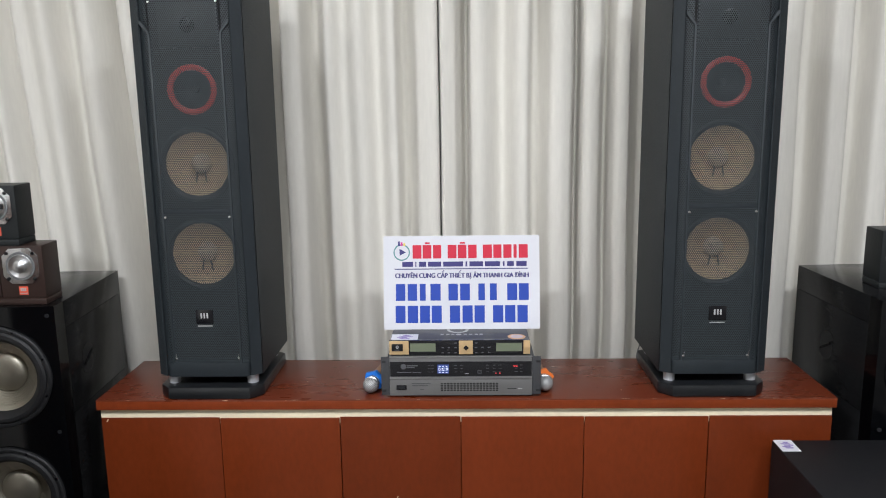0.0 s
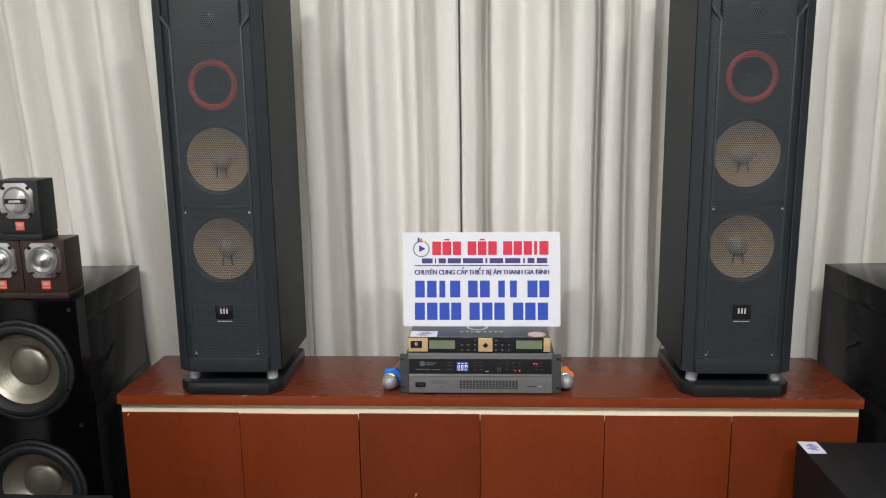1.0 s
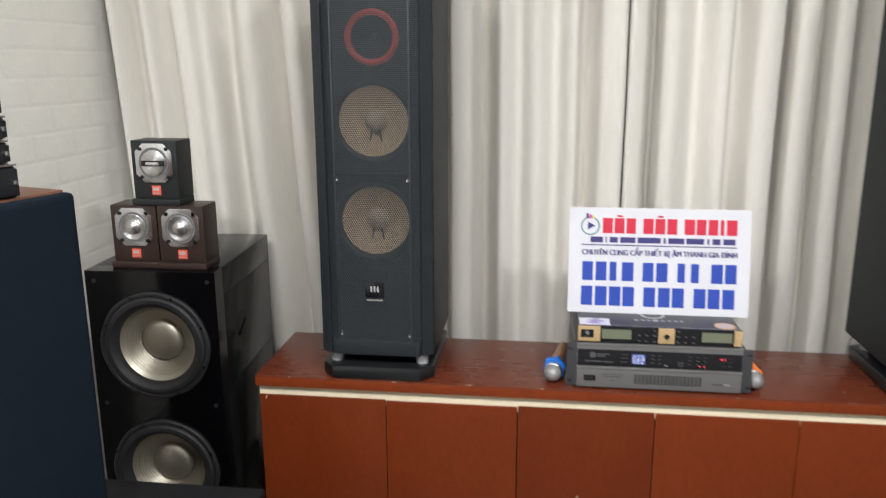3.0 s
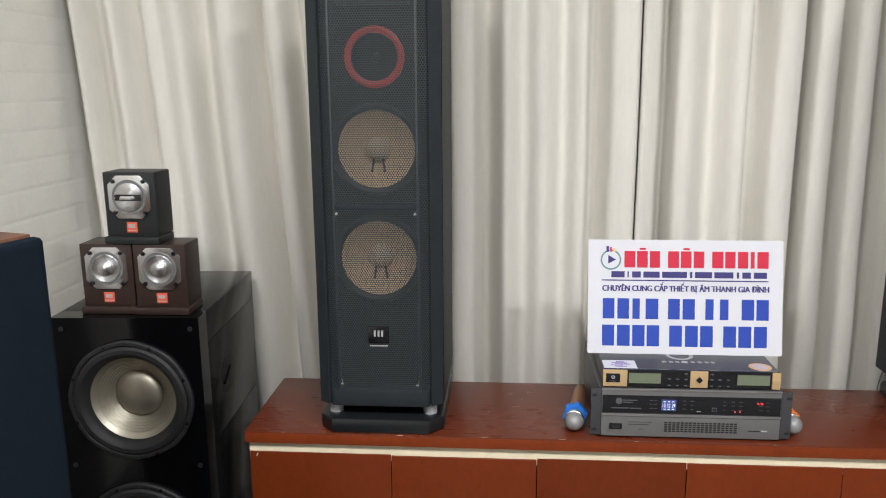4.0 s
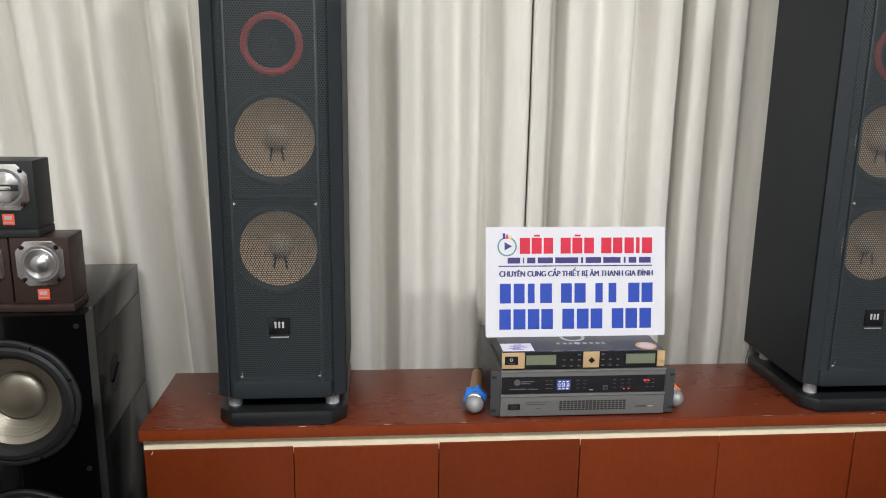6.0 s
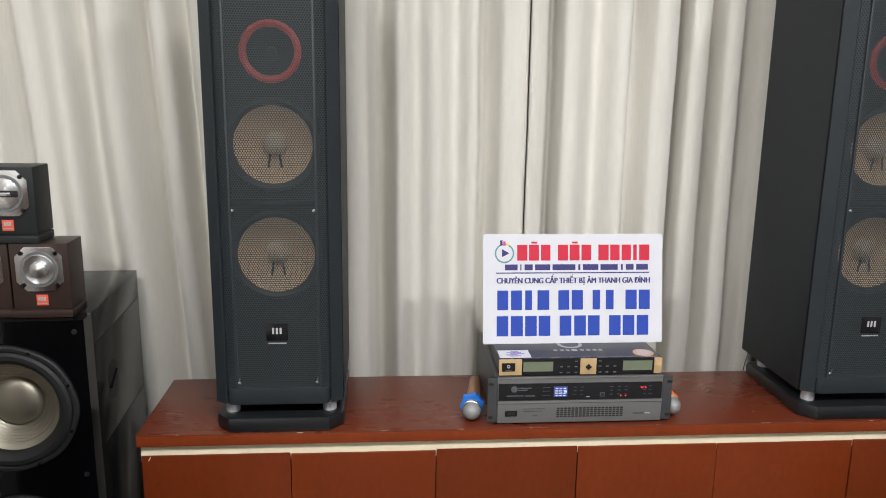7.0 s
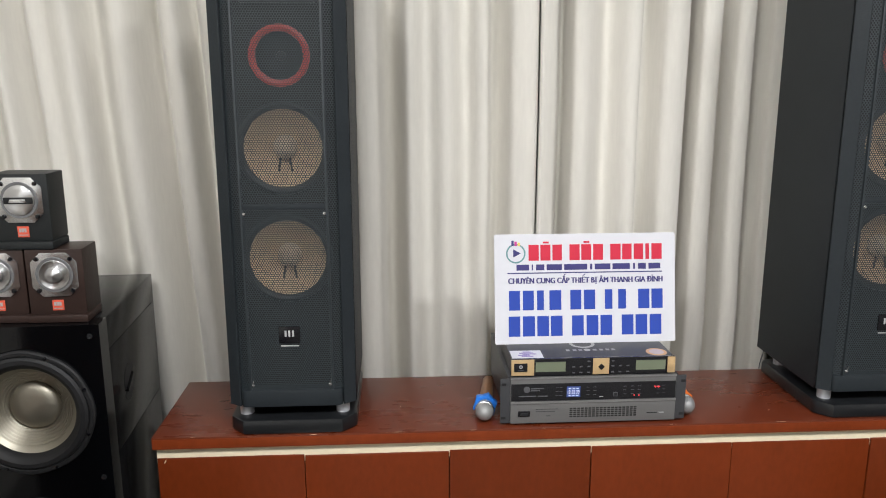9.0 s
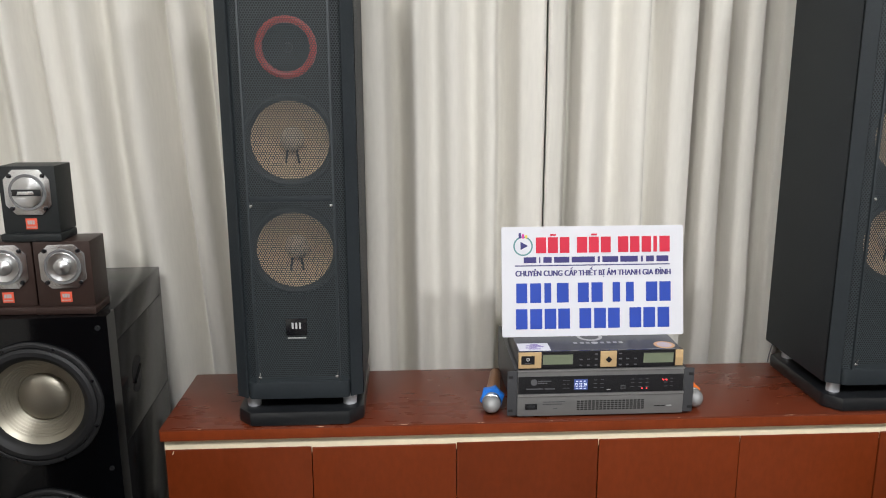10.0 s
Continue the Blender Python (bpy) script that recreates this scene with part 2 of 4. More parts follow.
M_LEDRED = shader("red_led", (0.5, 0.02, 0.02), rough=0.3, emit=(1.0, 0.05, 0.06), emit_strength=1.6)
M_MICBLUE = shader("blue_silicone", (0.01, 0.16, 0.62), rough=0.45)
M_MICORANGE = shader("orange_silicone", (0.85, 0.2, 0.03), rough=0.45)
M_MICBODY = shader("copper_mic_body", (0.30, 0.145, 0.07), rough=0.35, metal=0.5)
M_DIFFUSER = shader("lit_diffuser", (0.9, 0.9, 0.9), rough=0.5, emit=(1, 0.98, 0.95), emit_strength=4.0)


# ---- mesh helpers ----
def add_box(bm, x0, x1, y0, y1, z0, z1, bevel=0.0, seg=2):
    v = [bm.verts.new(p) for p in ((x0, y0, z0), (x1, y0, z0), (x1, y1, z0), (x0, y1, z0), (x0, y0, z1), (x1, y0, z1), (x1, y1, z1), (x0, y1, z1))]
    f = [bm.faces.new([v[i] for i in q]) for q in ((3, 2, 1, 0), (4, 5, 6, 7), (0, 1, 5, 4), (1, 2, 6, 5), (2, 3, 7, 6), (3, 0, 4, 7))]
    if bevel:
        edges = list({e for face in f for e in face.edges})
        bmesh.ops.bevel(bm, geom=edges, offset=bevel, segments=seg, profile=0.6, affect="EDGES")
    return bm


def block(x0, x1, y0, y1, z0, z1, bevel=0.0, seg=2):
    return add_box(bmesh.new(), x0, x1, y0, y1, z0, z1, bevel, seg)


def prism(points, z0, z1, bevel=0.0, axis="z"):
    """A polygon pulled along z (points x, y) or along y (points x, z)."""
    bm = bmesh.new()
    place = (lambda a, b, c: (a, b, c)) if axis == "z" else (lambda a, b, c: (a, c, b))
    lo = [bm.verts.new(place(a, b, z0)) for a, b in points]
    hi = [bm.verts.new(place(a, b, z1)) for a, b in points]
    n = len(points)
    bm.faces.new(lo[::-1])
    bm.faces.new(hi)
    for i in range(n):
        bm.faces.new((lo[i], lo[(i + 1) % n], hi[(i + 1) % n], hi[i]))
    bmesh.ops.recalc_face_normals(bm, faces=bm.faces[:])
    if bevel:
        bmesh.ops.bevel(bm, geom=bm.edges[:], offset=bevel, segments=2, profile=0.6, affect="EDGES")
    return bm


def turned(profile, n=48, cx=0.0, cz=0.0, bm=None, lobes=0, lobe=0.0):
    """A profile of (radius, y) turned round the axis y through cx, cz."""
    bm = bm or bmesh.new()
    rings = []
    for r, y in profile:
        if r < 1e-6:
            rings.append([bm.verts.new((cx, y, cz))])
        else:
            rings.append([bm.verts.new((cx + r * (1 + lobe * math.cos(lobes * 2 * math.pi * i / n)) * math.cos(2 * math.pi * i / n), y,
                                        cz + r * (1 + lobe * math.cos(lobes * 2 * math.pi * i / n)) * math.sin(2 * math.pi * i / n))) for i in range(n)])
    for a, b in zip(rings, rings[1:]):
        for i in range(n):
            j = (i + 1) % n
            if len(a) == 1:
                bm.faces.new((a[0], b[j], b[i]))
            elif len(b) == 1:
                bm.faces.new((a[i], a[j], b[0]))
            else:
                bm.faces.new((a[i], a[j], b[j], b[i]))
    return bm


def rod(p, q, r, n=12, bm=None, r2=None):
    bm = bm or bmesh.new()
    p, q = Vector(p), Vector(q)
    m = Matrix.Translation((p + q) / 2) @ (q - p).to_track_quat("Z", "Y").to_matrix().to_4x4()
    bmesh.ops.create_cone(bm, cap_ends=True, segments=n, radius1=r, radius2=r if r2 is None else r2, depth=(q - p).length, matrix=m)
    return bm


def part(name, bm, material, parent, label="", normals=True, sharp=32):
    if normals:
        bmesh.ops.recalc_face_normals(bm, faces=bm.faces[:])
    me = bpy.data.meshes.new(name)
    bm.to_mesh(me)
    bm.free()
    me.materials.append(material)
    me.polygons.foreach_set("use_smooth", [True] * len(me.polygons))
    me.set_sharp_from_angle(angle=radians(sharp))
    ob = new(name, me)
    ob.parent = parent
    return tagged(ob, label)


def thing(name, m, label, category, group=""):
    ob = new(name)
    ob.matrix_world = m
    ob.empty_display_size = 0.1
    return tagged(ob, label, category, group)


def structure(name, bm, material, label=""):
    ob = part(name, bm, material, None)
    return tagged(ob, label, kind="structure")


def lettering(name, body, x0, x1, z0, z1, y, material, parent):
    """Built-in font, stretched into the box x0..x1, z0..z1, facing -y."""
    cu = bpy.data.curves.new(name, "FONT")
    cu.body, cu.size, cu.offset = body, 1.0, 0.0
    tmp = new(name, cu)
    me = bpy.data.meshes.new_from_object(tmp.evaluated_get(bpy.context.evaluated_depsgraph_get()))
    bpy.data.objects.remove(tmp)
    n = len(me.vertices)
    co = np.empty(n * 3)
    me.vertices.foreach_get("co", co)
    co = co.reshape(-1, 3)
    lo, hi = co.min(0), co.max(0)
    outp = np.empty_like(co)
    outp[:, 0] = x0 + (co[:, 0] - lo[0]) / (hi[0] - lo[0]) * (x1 - x0)
    outp[:, 2] = z0 + (co[:, 1] - lo[1]) / (hi[1] - lo[1]) * (z1 - z0)
    outp[:, 1] = y
    me.vertices.foreach_set("co", outp.ravel())
    me.materials.clear()
    me.materials.append(material)
    me.name = name
    ob = new(name, me)
    ob.parent = parent
    return ob


def holed_plate(x0, x1, z0, z1, y, r, cx=0.0, n=48, thick=0.012, cz=None):
    """A board with one round hole, centred on cx and the middle of z0..z1."""
    bm = bmesh.new()
    cz = (z0 + z1) / 2 if cz is None else cz
    rows = []
    for yy in (y, y + thick):
        inner, outer = [], []
        for i in range(n):
            a = 2 * math.pi * (i + 0.5) / n
            c, s = math.cos(a), math.sin(a)
            k = min(((x1 - cx) if c > 0 else (cx - x0)) / max(abs(c), 1e-6), ((z1 - cz) if s > 0 else (cz - z0)) / max(abs(s), 1e-6))
            inner.append(bm.verts.new((cx + r * c, yy, cz + r * s)))
            outer.append(bm.verts.new((cx + k * c, yy, cz + k * s)))
        for corner in ((x0, z0), (x1, z0), (x0, z1), (x1, z1)):
            near = min(outer, key=lambda v: (v.co.x - corner[0]) ** 2 + (v.co.z - corner[1]) ** 2)
            near.co.x, near.co.z = corner
        rows.append((inner, outer))
    for i in range(n):
        j = (i + 1) % n
        for inner, outer in rows:
            bm.faces.new((inner[i], inner[j], outer[j], outer[i]))
        bm.faces.new((rows[0][0][i], rows[0][0][j], rows[1][0][j], rows[1][0][i]))
        bm.faces.new((rows[0][1][i], rows[0][1][j], rows[1][1][j], rows[1][1][i]))
    return bm


# ---- room ----
XW, XE, YS, YN = -1.825, 2.45, -2.8, 3.06
structure("floor", block(XW - 0.2, XE + 0.2, YS - 0.2, YN + 0.2, -0.1, 0), M_FLOOR, "dull brown-grey floor tiles")
structure("ceiling", block(XW - 0.2, XE + 0.2, YS - 0.2, YN + 0.2, CEILING, CEILING + 0.1), M_CEIL, "plain white painted ceiling")
wall_west = structure("wall_west", block(XW - 0.12, XW, YS, YN, 0.001, CEILING - 0.001), M_JOINT, "white wall lined with embossed brick panels")
structure("wall_east", block(XE, XE + 0.12, YS, YN, 0.001, CEILING - 0.001), M_BACKWALL, "plain taupe painted wall")
structure("wall_north", block(XW - 0.12, XE + 0.12, YN, YN + 0.12, 0.001, CEILING - 0.001), M_WALL, "plain off-white wall behind the curtains")
structure("wall_south", block(XW - 0.12, XE + 0.12, YS - 0.12, YS, 0.001, CEILING - 0.001), M_BACKWALL, "plain taupe painted wall")

first = None
for lx, ly in LAMPS:
    if first is None:
        lamp = thing("ceiling_light", pose(lx, ly, CEILING), "square white flush ceiling light panel", "ceiling light", "ceiling lights")
        fr = bmesh.new()
        for a in (-0.29, 0.27):
            add_box(fr, a, a + 0.02, -0.29, 0.29, -0.03, -0.001)
            add_box(fr, -0.27, 0.27, a, a + 0.02, -0.03, -0.001)
        part("frame", fr, M_WHITE, lamp)
        part("diffuser", block(-0.269, 0.269, -0.269, 0.269, -0.022, -0.002), M_DIFFUSER, lamp, "lit white diffuser")
        first = lamp
    else:
        copy_thing(first, pose(lx, ly, CEILING))

# ---- curtains: valleys of the folds as place, half width, depth; the deep ones are pleats with steep sides ----
FOLDS = [(-1.70, .040, .075), (-1.585, .034, .055), (-1.50, .05, .015), (-1.356, .041, .085), (-1.196, .038, .095), (-1.06, .024, .045), (-0.92, .042, .056), (-0.76, .04, .06),
         (-0.625, .026, .085), (-0.479, .033, .095), (-0.375, .034, .010), (-0.262, .034, .014), (-0.157, .027, .070), (0.042, .0195, .112),
         (0.175, .052, .024), (0.308, .028, .070), (0.439, .0165, .115), (0.546, .019, .085), (0.652, .021, .090), (0.79, .04, .06),
         (0.93, .04, .06), (1.08, .04, .06), (1.262, .042, .090), (1.433, .038, .085), (1.60, .04, .07), (1.78, .04, .06), (1.96, .04, .06), (2.15, .04, .06)]


SOFTEN = [(-0.021, 0.10), (-0.014, 0.15), (-0.007, 0.16), (0.0, 0.18), (0.007, 0.16), (0.014, 0.15), (0.021, 0.1)]
VALLEYS = [c for c, w, d in FOLDS]


def bulge(x):
    """Round belly of the cloth between two valleys."""
    k = int(np.searchsorted(VALLEYS, x, "right")) - 1
    if k < 0 or k >= len(VALLEYS) - 1:
        return 0.0
    wide = VALLEYS[k + 1] - VALLEYS[k]
    return min(0.048, 0.30 * wide) * math.sin(math.pi * (x - VALLEYS[k]) / wide)


def fold_depth(x, z):
    drift = 0.010 * noise.noise((x * 1.3, 0.0, z * 0.9)) + 0.004 * noise.noise((x * 5, 3.0, z * 2.2))
    slack = 1.0 - 0.55 * min(1.0, max(0.0, (abs(x - 0.02) - 1.10) / 0.12))
    y = 0.022 * (1.0 - slack) / 0.55
    lean = 0.0
    for off, share in SOFTEN:
        y -= slack * share * bulge(x + drift + off)
    for k, (c, w, d) in enumerate(FOLDS):
        u = (x + drift - c) / w
        if abs(u) < 4:
            steep = d > 0.06
            dip = (1.2 if steep else 1.5) * d * math.exp(-abs(u) ** (3.6 if steep and c > -0.9 else 2.4)) * (1 + 0.35 * noise.noise((c * 7, 1.0, z * 1.1)))
            y += dip
            lean += dip * (0.10 if k % 3 else -0.10)
    y += 0.006 * noise.noise((x * 9, 5.0, z * 0.8)) + 0.0016 * noise.noise((x * 30, 8.0, z * 0.7))
    return y, lean


def curtain(x0, x1, y, label):
    bm = bmesh.new()
    nx, nz = int((x1 - x0) / 0.0032), 40
    z0, z1 = 0.02, CEILING - 0.12
    cols = []
    for i in range(nx + 1):
        x = x0 + (x1 - x0) * i / nx
        col = []
        for k in range(nz + 1):
            z = z0 + (z1 - z0) * k / nz
            e = min(i, nx - i) / 3
            back = 0.012 * max(0, 1 - e)
            deep, lean = fold_depth(x, z)
            lean *= min(1, e / 6)
            slant = 0.063 * (1.51 - z) * min(1.0, max(0.0, (-0.70 - x) / 0.40))
            col.append(bm.verts.new((max(XW + 0.02, x + slant) + lean + 0.006 * noise.noise((x * 2, 9, z * 1.5)), y + deep + back, z)))
        cols.append(col)
    for a, b in zip(cols, cols[1:]):
        for k in range(nz):
            bm.faces.new((a[k], b[k], b[k + 1], a[k + 1]))
    top = thing("curtain", pose(0, 0, 0), label, "curtain", "curtains")
    ob = part("drape", bm, M_FABRIC, top, normals=False, sharp=80)
    mod = ob.modifiers.new("thickness", "SOLIDIFY")
    mod.thickness, mod.offset = 0.002, 1
    part("heading_rail", block(x0, x1, y + 0.01, y + 0.05, z1 - 0.01, z1 + 0.035, 0.004), M_WHITE, top, "white curtain rail")
    return top


curtain(-1.772, -0.046, 2.885, "heavy cream curtain hanging in deep soft folds")
curtain(-0.038, 2.40, 2.889, "heavy cream curtain drawn against its neighbour")

# ---- sideboard ----
CX0, CX1, CYF, CYB, CTOP = -1.092, 1.150, 2.312, 2.685, 0.620
side = thing("sideboard", pose(0, 0, 0), "long low mahogany-coloured sideboard with six plain doors", "sideboard")
top_piece = part("top", add_box(bmesh.new(), 0, CX1 - CX0, 0, CYB - CYF, -0.031, 0, 0.0022), M_TOP, side, "red-brown top with chipped front edge")
top_piece.location = (CX0, CYF, CTOP)
# added strip that paints the front edge as brighter lit than the top
part("edge_band", block(CX0 + 0.002, CX1 - 0.002, CYF - 0.0012, CYF + 0.001, CTOP - 0.0305, CTOP - 0.0045, 0.0005), M_LITEDGE, side, "red-brown front edge of the top, lightened in colour to imitate stronger light")
part("carcass", block(CX0 + 0.012, CX1 - 0.012, CYF + 0.03, CYB - 0.004, 0.0, CTOP - 0.032), M_DOOR, side)
part("fascia_strip", block(CX0 + 0.006, CX1 - 0.006, CYF + 0.016, CYF + 0.0295, 0.54, CTOP - 0.032), M_CREAM, side, "cream-coloured exposed board strip")
EDGES = (-1.086, -0.716, -0.346, 0.025, 0.400, 0.776, 1.144)
TOPS = (0.5585, 0.5560, 0.5590, 0.5580, 0.5575, 0.5590)
for i in range(6):
    d = part("door", block(EDGES[i] + 0.0012, EDGES[i + 1] - 0.0012, 0, 0.018, 0.06, TOPS[i], 0.0012), M_DOOR, side)
    d.location = (0, CYF + 0.010 + (0.002, 0.0, 0.0035, 0.001, 0.003, 0.0)[i], 0)
part("plinth", block(CX0 + 0.03, CX1 - 0.03, CYF + 0.02, CYF + 0.0295, 0.0, 0.055), M_DOOR, side)


FLECKS = ((0.630, 2.650, 0.0022), (0.612, 2.606, 0.0018), (0.522, 2.384, 0.0015), (-0.470, 2.470, 0.0014), (-0.380, 2.560, 0.0012))
for chip_x, chip_z in ((-0.178, 0.288), (0.140, 0.270), (-1.068, 0.547)):
    chip = prism([(chip_x, chip_z), (chip_x + 0.003, chip_z + 0.001), (chip_x + 0.006, chip_z + 0.009), (chip_x + 0.004, chip_z + 0.0085)], CYF + 0.0088, CYF + 0.0125, 0, "y")
    part("chip", chip, M_CREAM, side, "small pale chip in the veneer")


for fleck_x, fleck_y, fleck_r in FLECKS:
    part("paint_fleck", rod((fleck_x, fleck_y, CTOP - 0.0004), (fleck_x, fleck_y, CTOP + 0.0005), fleck_r, 7), M_CREAM, side, "tiny pale paint fleck")


# ---- tower loudspeakers ----
def woofer(parent, cz, r, name="woofer"):
    """A cone driver seen through the grille: surround, cone, dome and two lead wires."""
    w = part(name, turned([(r + 0.012, 0.030), (r + 0.010, 0.026), (r + 0.004, 0.025), (r - 0.004, 0.029), (r - 0.006, 0.034), (r + 0.006, 0.04)], 48, 0, cz), M_RUBBER, parent)
    part("cone", turned([(r - 0.004, 0.033), (r * 0.7, 0.050), (r * 0.33, 0.078), (0.004, 0.082)], 48, 0, cz), M_CONE, w, "tan paper cone")
    part("dust_cap", turned([(r * 0.30, 0.076), (r * 0.29, 0.064), (r * 0.22, 0.054), (r * 0.12, 0.049), (0, 0.047)], 32, 0, cz), M_DOME, w)
    for s in (-1, 1):
        part("lead_wire", rod((s * 0.011, 0.060, cz - r * 0.26), (s * 0.017, 0.060, cz - r * 0.62), 0.0026, 8), M_RUBBER, w)
    return w


def tower_speaker(x, y, label):
    t = thing("tower_speaker", pose(x, y, CTOP), label, "loudspeaker", "tower loudspeakers")
    H = 1.235
    part("base_plate", prism([(-0.124, -0.012), (0.124, -0.012), (0.160, 0.028), (0.160, 0.33), (0.126, 0.345), (-0.126, 0.345), (-0.160, 0.33), (-0.160, 0.028)], 0.0, 0.039, 0.010),
         M_BASE, t, "black base plate with cut corners")
    for fx in (-0.122, 0.122):
        for fy in (0.045, 0.295):
            part("foot", rod((fx, fy, 0.0385), (fx, fy, 0.070), 0.0175, 24), M_FOOT, t, "satin silver spacer foot")
    part("body", prism([(-0.159, 0.030), (-0.128, 0.088), (0.128, 0.088), (0.159, 0.030), (0.159, 0.366), (-0.159, 0.366)], 0.069, H, 0.0015), M_VINYL, t,
         "cabinet in black grained vinyl")
    for s in (-1, 1):
        pts = [(s * 0.1275, 0.086), (s * 0.1275, 0.006), (s * 0.1300, 0.004), (s * 0.1575, 0.024), (s * 0.1575, 0.0295)]
        part("edge_trim", prism(pts, 0.072, H, 0.0), M_VINYL, t)
    part("bottom_trim", prism([(-0.119, -0.002), (0.119, -0.002), (0.127, 0.006), (0.127, 0.086), (-0.127, 0.086), (-0.127, 0.006)], 0.069, 0.116, 0.008), M_VINYL, t)
    part("top_trim", prism([(-0.119, -0.002), (0.119, -0.002), (0.127, 0.006), (0.127, 0.086), (-0.127, 0.086), (-0.127, 0.006)], H - 0.025, H, 0.004), M_FRAME, t)
    for z0, z1, r in ((0.112, 0.338, 0.0), (0.338, 0.554, 0.102), (0.554, 0.605, 0.0), (0.605, 0.821, 0.102), (0.821, 0.848, 0), (0.848, 1.008, 0.0585), (1.008, H - 0.025, 0)):
        if r:
            part("baffle", holed_plate(-0.127, 0.127, z0, z1, 0.034, r), M_BAFFLE, t)
        else:
            part("baffle", block(-0.127, 0.127, 0.034, 0.046, z0, z1), M_BAFFLE, t)
    woofer(t, 0.4460, 0.099)
    woofer(t, 0.713, 0.099)
    mid = part("midrange_driver", turned([(0.0550, 0.036), (0.050, 0.042), (0.03, 0.06), (0.012, 0.068), (0.01, 0.058), (0.0, 0.054)], 48, 0, 0.928), M_RUBBER, t)
    part("red_ring", turned([(0.0715, 0.034), (0.0710, 0.029), (0.064, 0.026), (0.056, 0.029), (0.0545, 0.040)], 64, 0, 0.928), M_RED, mid, "red driver ring")
    horn = part("tweeter_horn", prism([(-0.085, 1.045), (0.085, 1.045), (0.085, 1.17), (-0.085, 1.17)], 0.026, 0.0335, 0.002, "y"), M_FRAME, t)
    part("throat", turned([(0.022, 0.0255), (0.018, 0.0235), (0.004, 0.0245), (0, 0.0235)], 32, 0, 1.108), M_BADGE, horn)
    # perforated grille: a raised middle panel, narrow flanks and a waist bar
    for z0, z1 in ((0.112, 0.571), (0.585, H - 0.025)):
        part("grille", block(-0.0985, 0.0985, 0.000, 0.0012, z0, z1), M_GRILLE, t, "dark perforated steel grille")
    for s in (-1, 1):
        flank = prism([(s * 0.1045, 0.0040), (s * 0.1272, 0.0130), (s * 0.1272, 0.0142), (s * 0.1045, 0.0052)], 0.112, H - 0.025)
        bmesh.ops.recalc_face_normals(flank, faces=flank.faces[:])
        part("grille", flank, M_GRILLE, t, "dark perforated steel grille")
    part("waist_bar", block(-0.0985, 0.0985, 0.0006, 0.006, 0.5712, 0.5848, 0.0004), M_VINYL, t)
    for s in (-1, 1):
        a, b = sorted((s * 0.0985, s * 0.1045))
        part("rib", block(a, b, -0.0022, 0.009, 0.112, 1.085, 0.0012), M_RIB, t)
        bm = prism([(s * 0.0985, 1.083), (s * 0.1045, 1.083), (s * 0.1265, 1.110), (s * 0.1265, 1.118), (s * 0.1205, 1.118)], -0.0022, 0.009, 0.0, "y")
        part("rib", bm, M_RIB, t)
        for z in (0.128, 0.561, 1.168):
            part("screw", turned([(0.0042, -0.0003), (0.0042, -0.0022), (0.003, -0.0036), (0, -0.0042)], 14, s * 0.0950, z), M_CHROME, t, "bright screw head")
        part("screw_tail", rod((s * 0.0950, -0.003, 0.131), (s * 0.0950 + 0.003, -0.006, 0.144), 0.0013, 8), M_CHROME, t)
    badge = part("badge", block(-0.026, 0.026, -0.003, -0.0002, 0.238, 0.281, 0.001), M_BADGE, t, "small black badge with pale bars")
    for bx in (-0.0115, -0.0025, 0.0065):
        part("mark", block(bx, bx + 0.0048, -0.0036, -0.0028, 0.2555, 0.271), M_WHITE, badge)
    part("badge_line", block(-0.022, 0.022, -0.0032, -0.0002, 0.2300, 0.2324), M_WHITE, t)
    return t


TOWER = tower_speaker(-0.7405, 2.326, "tall black tower loudspeaker with perforated grille and red ring")
copy_thing(TOWER, pose(0.7860, 2.330, CTOP))


# ---- black double-woofer towers beside the sideboard ----
def big_woofer(parent, cz, cx=0.0):
    w = part("woofer", turned([(0.161, 0.0), (0.161, -0.008), (0.157, -0.012), (0.150, -0.012), (0.147, -0.009)], 96, cx, cz, lobes=8, lobe=0.006), M_SURROUND, parent,
             "large woofer with champagne metal cone")
    part("surround", turned([(0.1475, -0.006), (0.1465, -0.012), (0.140, -0.017), (0.130, -0.0175), (0.121, -0.012), (0.1135, 0.001), (0.112, 0.010)], 72, cx, cz), M_SURROUND, w)
    prof = []
    for i in range(37):
        f = i / 36
        prof.append((0.1130 - f * 0.053, 0.008 + 0.046 * f + (0.0016 if i % 4 in (1, 2) and f > 0.2 else 0.0)))
    part("cone", turned(prof, 72, cx, cz), M_CHAMP, w, "ribbed champagne-coloured cone")
    dome = [(0.062 * math.cos(a), 0.052 - 0.026 * math.sin(a)) for a in [math.pi / 2 * k / 10 for k in range(10)]] + [(0.0, 0.026)]
    part("dust_cap", turned(dome, 48, cx, cz), M_CHAMP, w)
    for k in range(8):
        a = 2 * math.pi * (k + 0.5) / 8
        part("screw", turned([(0.004, -0.011), (0.0035, -0.0145), (0, -0.015)], 10, cx + 0.154 * math.cos(a), cz + 0.154 * math.sin(a)), M_BADGE, w)
    return w


def half_disc(x, y, z, r, turn, side_sign):
    """A thin half disc lying on a side wall, its straight edge turned by so many degrees."""
    bm = bmesh.new()
    for dx in (0.0, -0.001 * side_sign):
        bm.faces.new([bm.verts.new((x + dx, y + r * math.cos(math.pi * k / 20 + radians(turn)), z + r * math.sin(math.pi * k / 20 + radians(turn)))) for k in range(21)])
    return bm


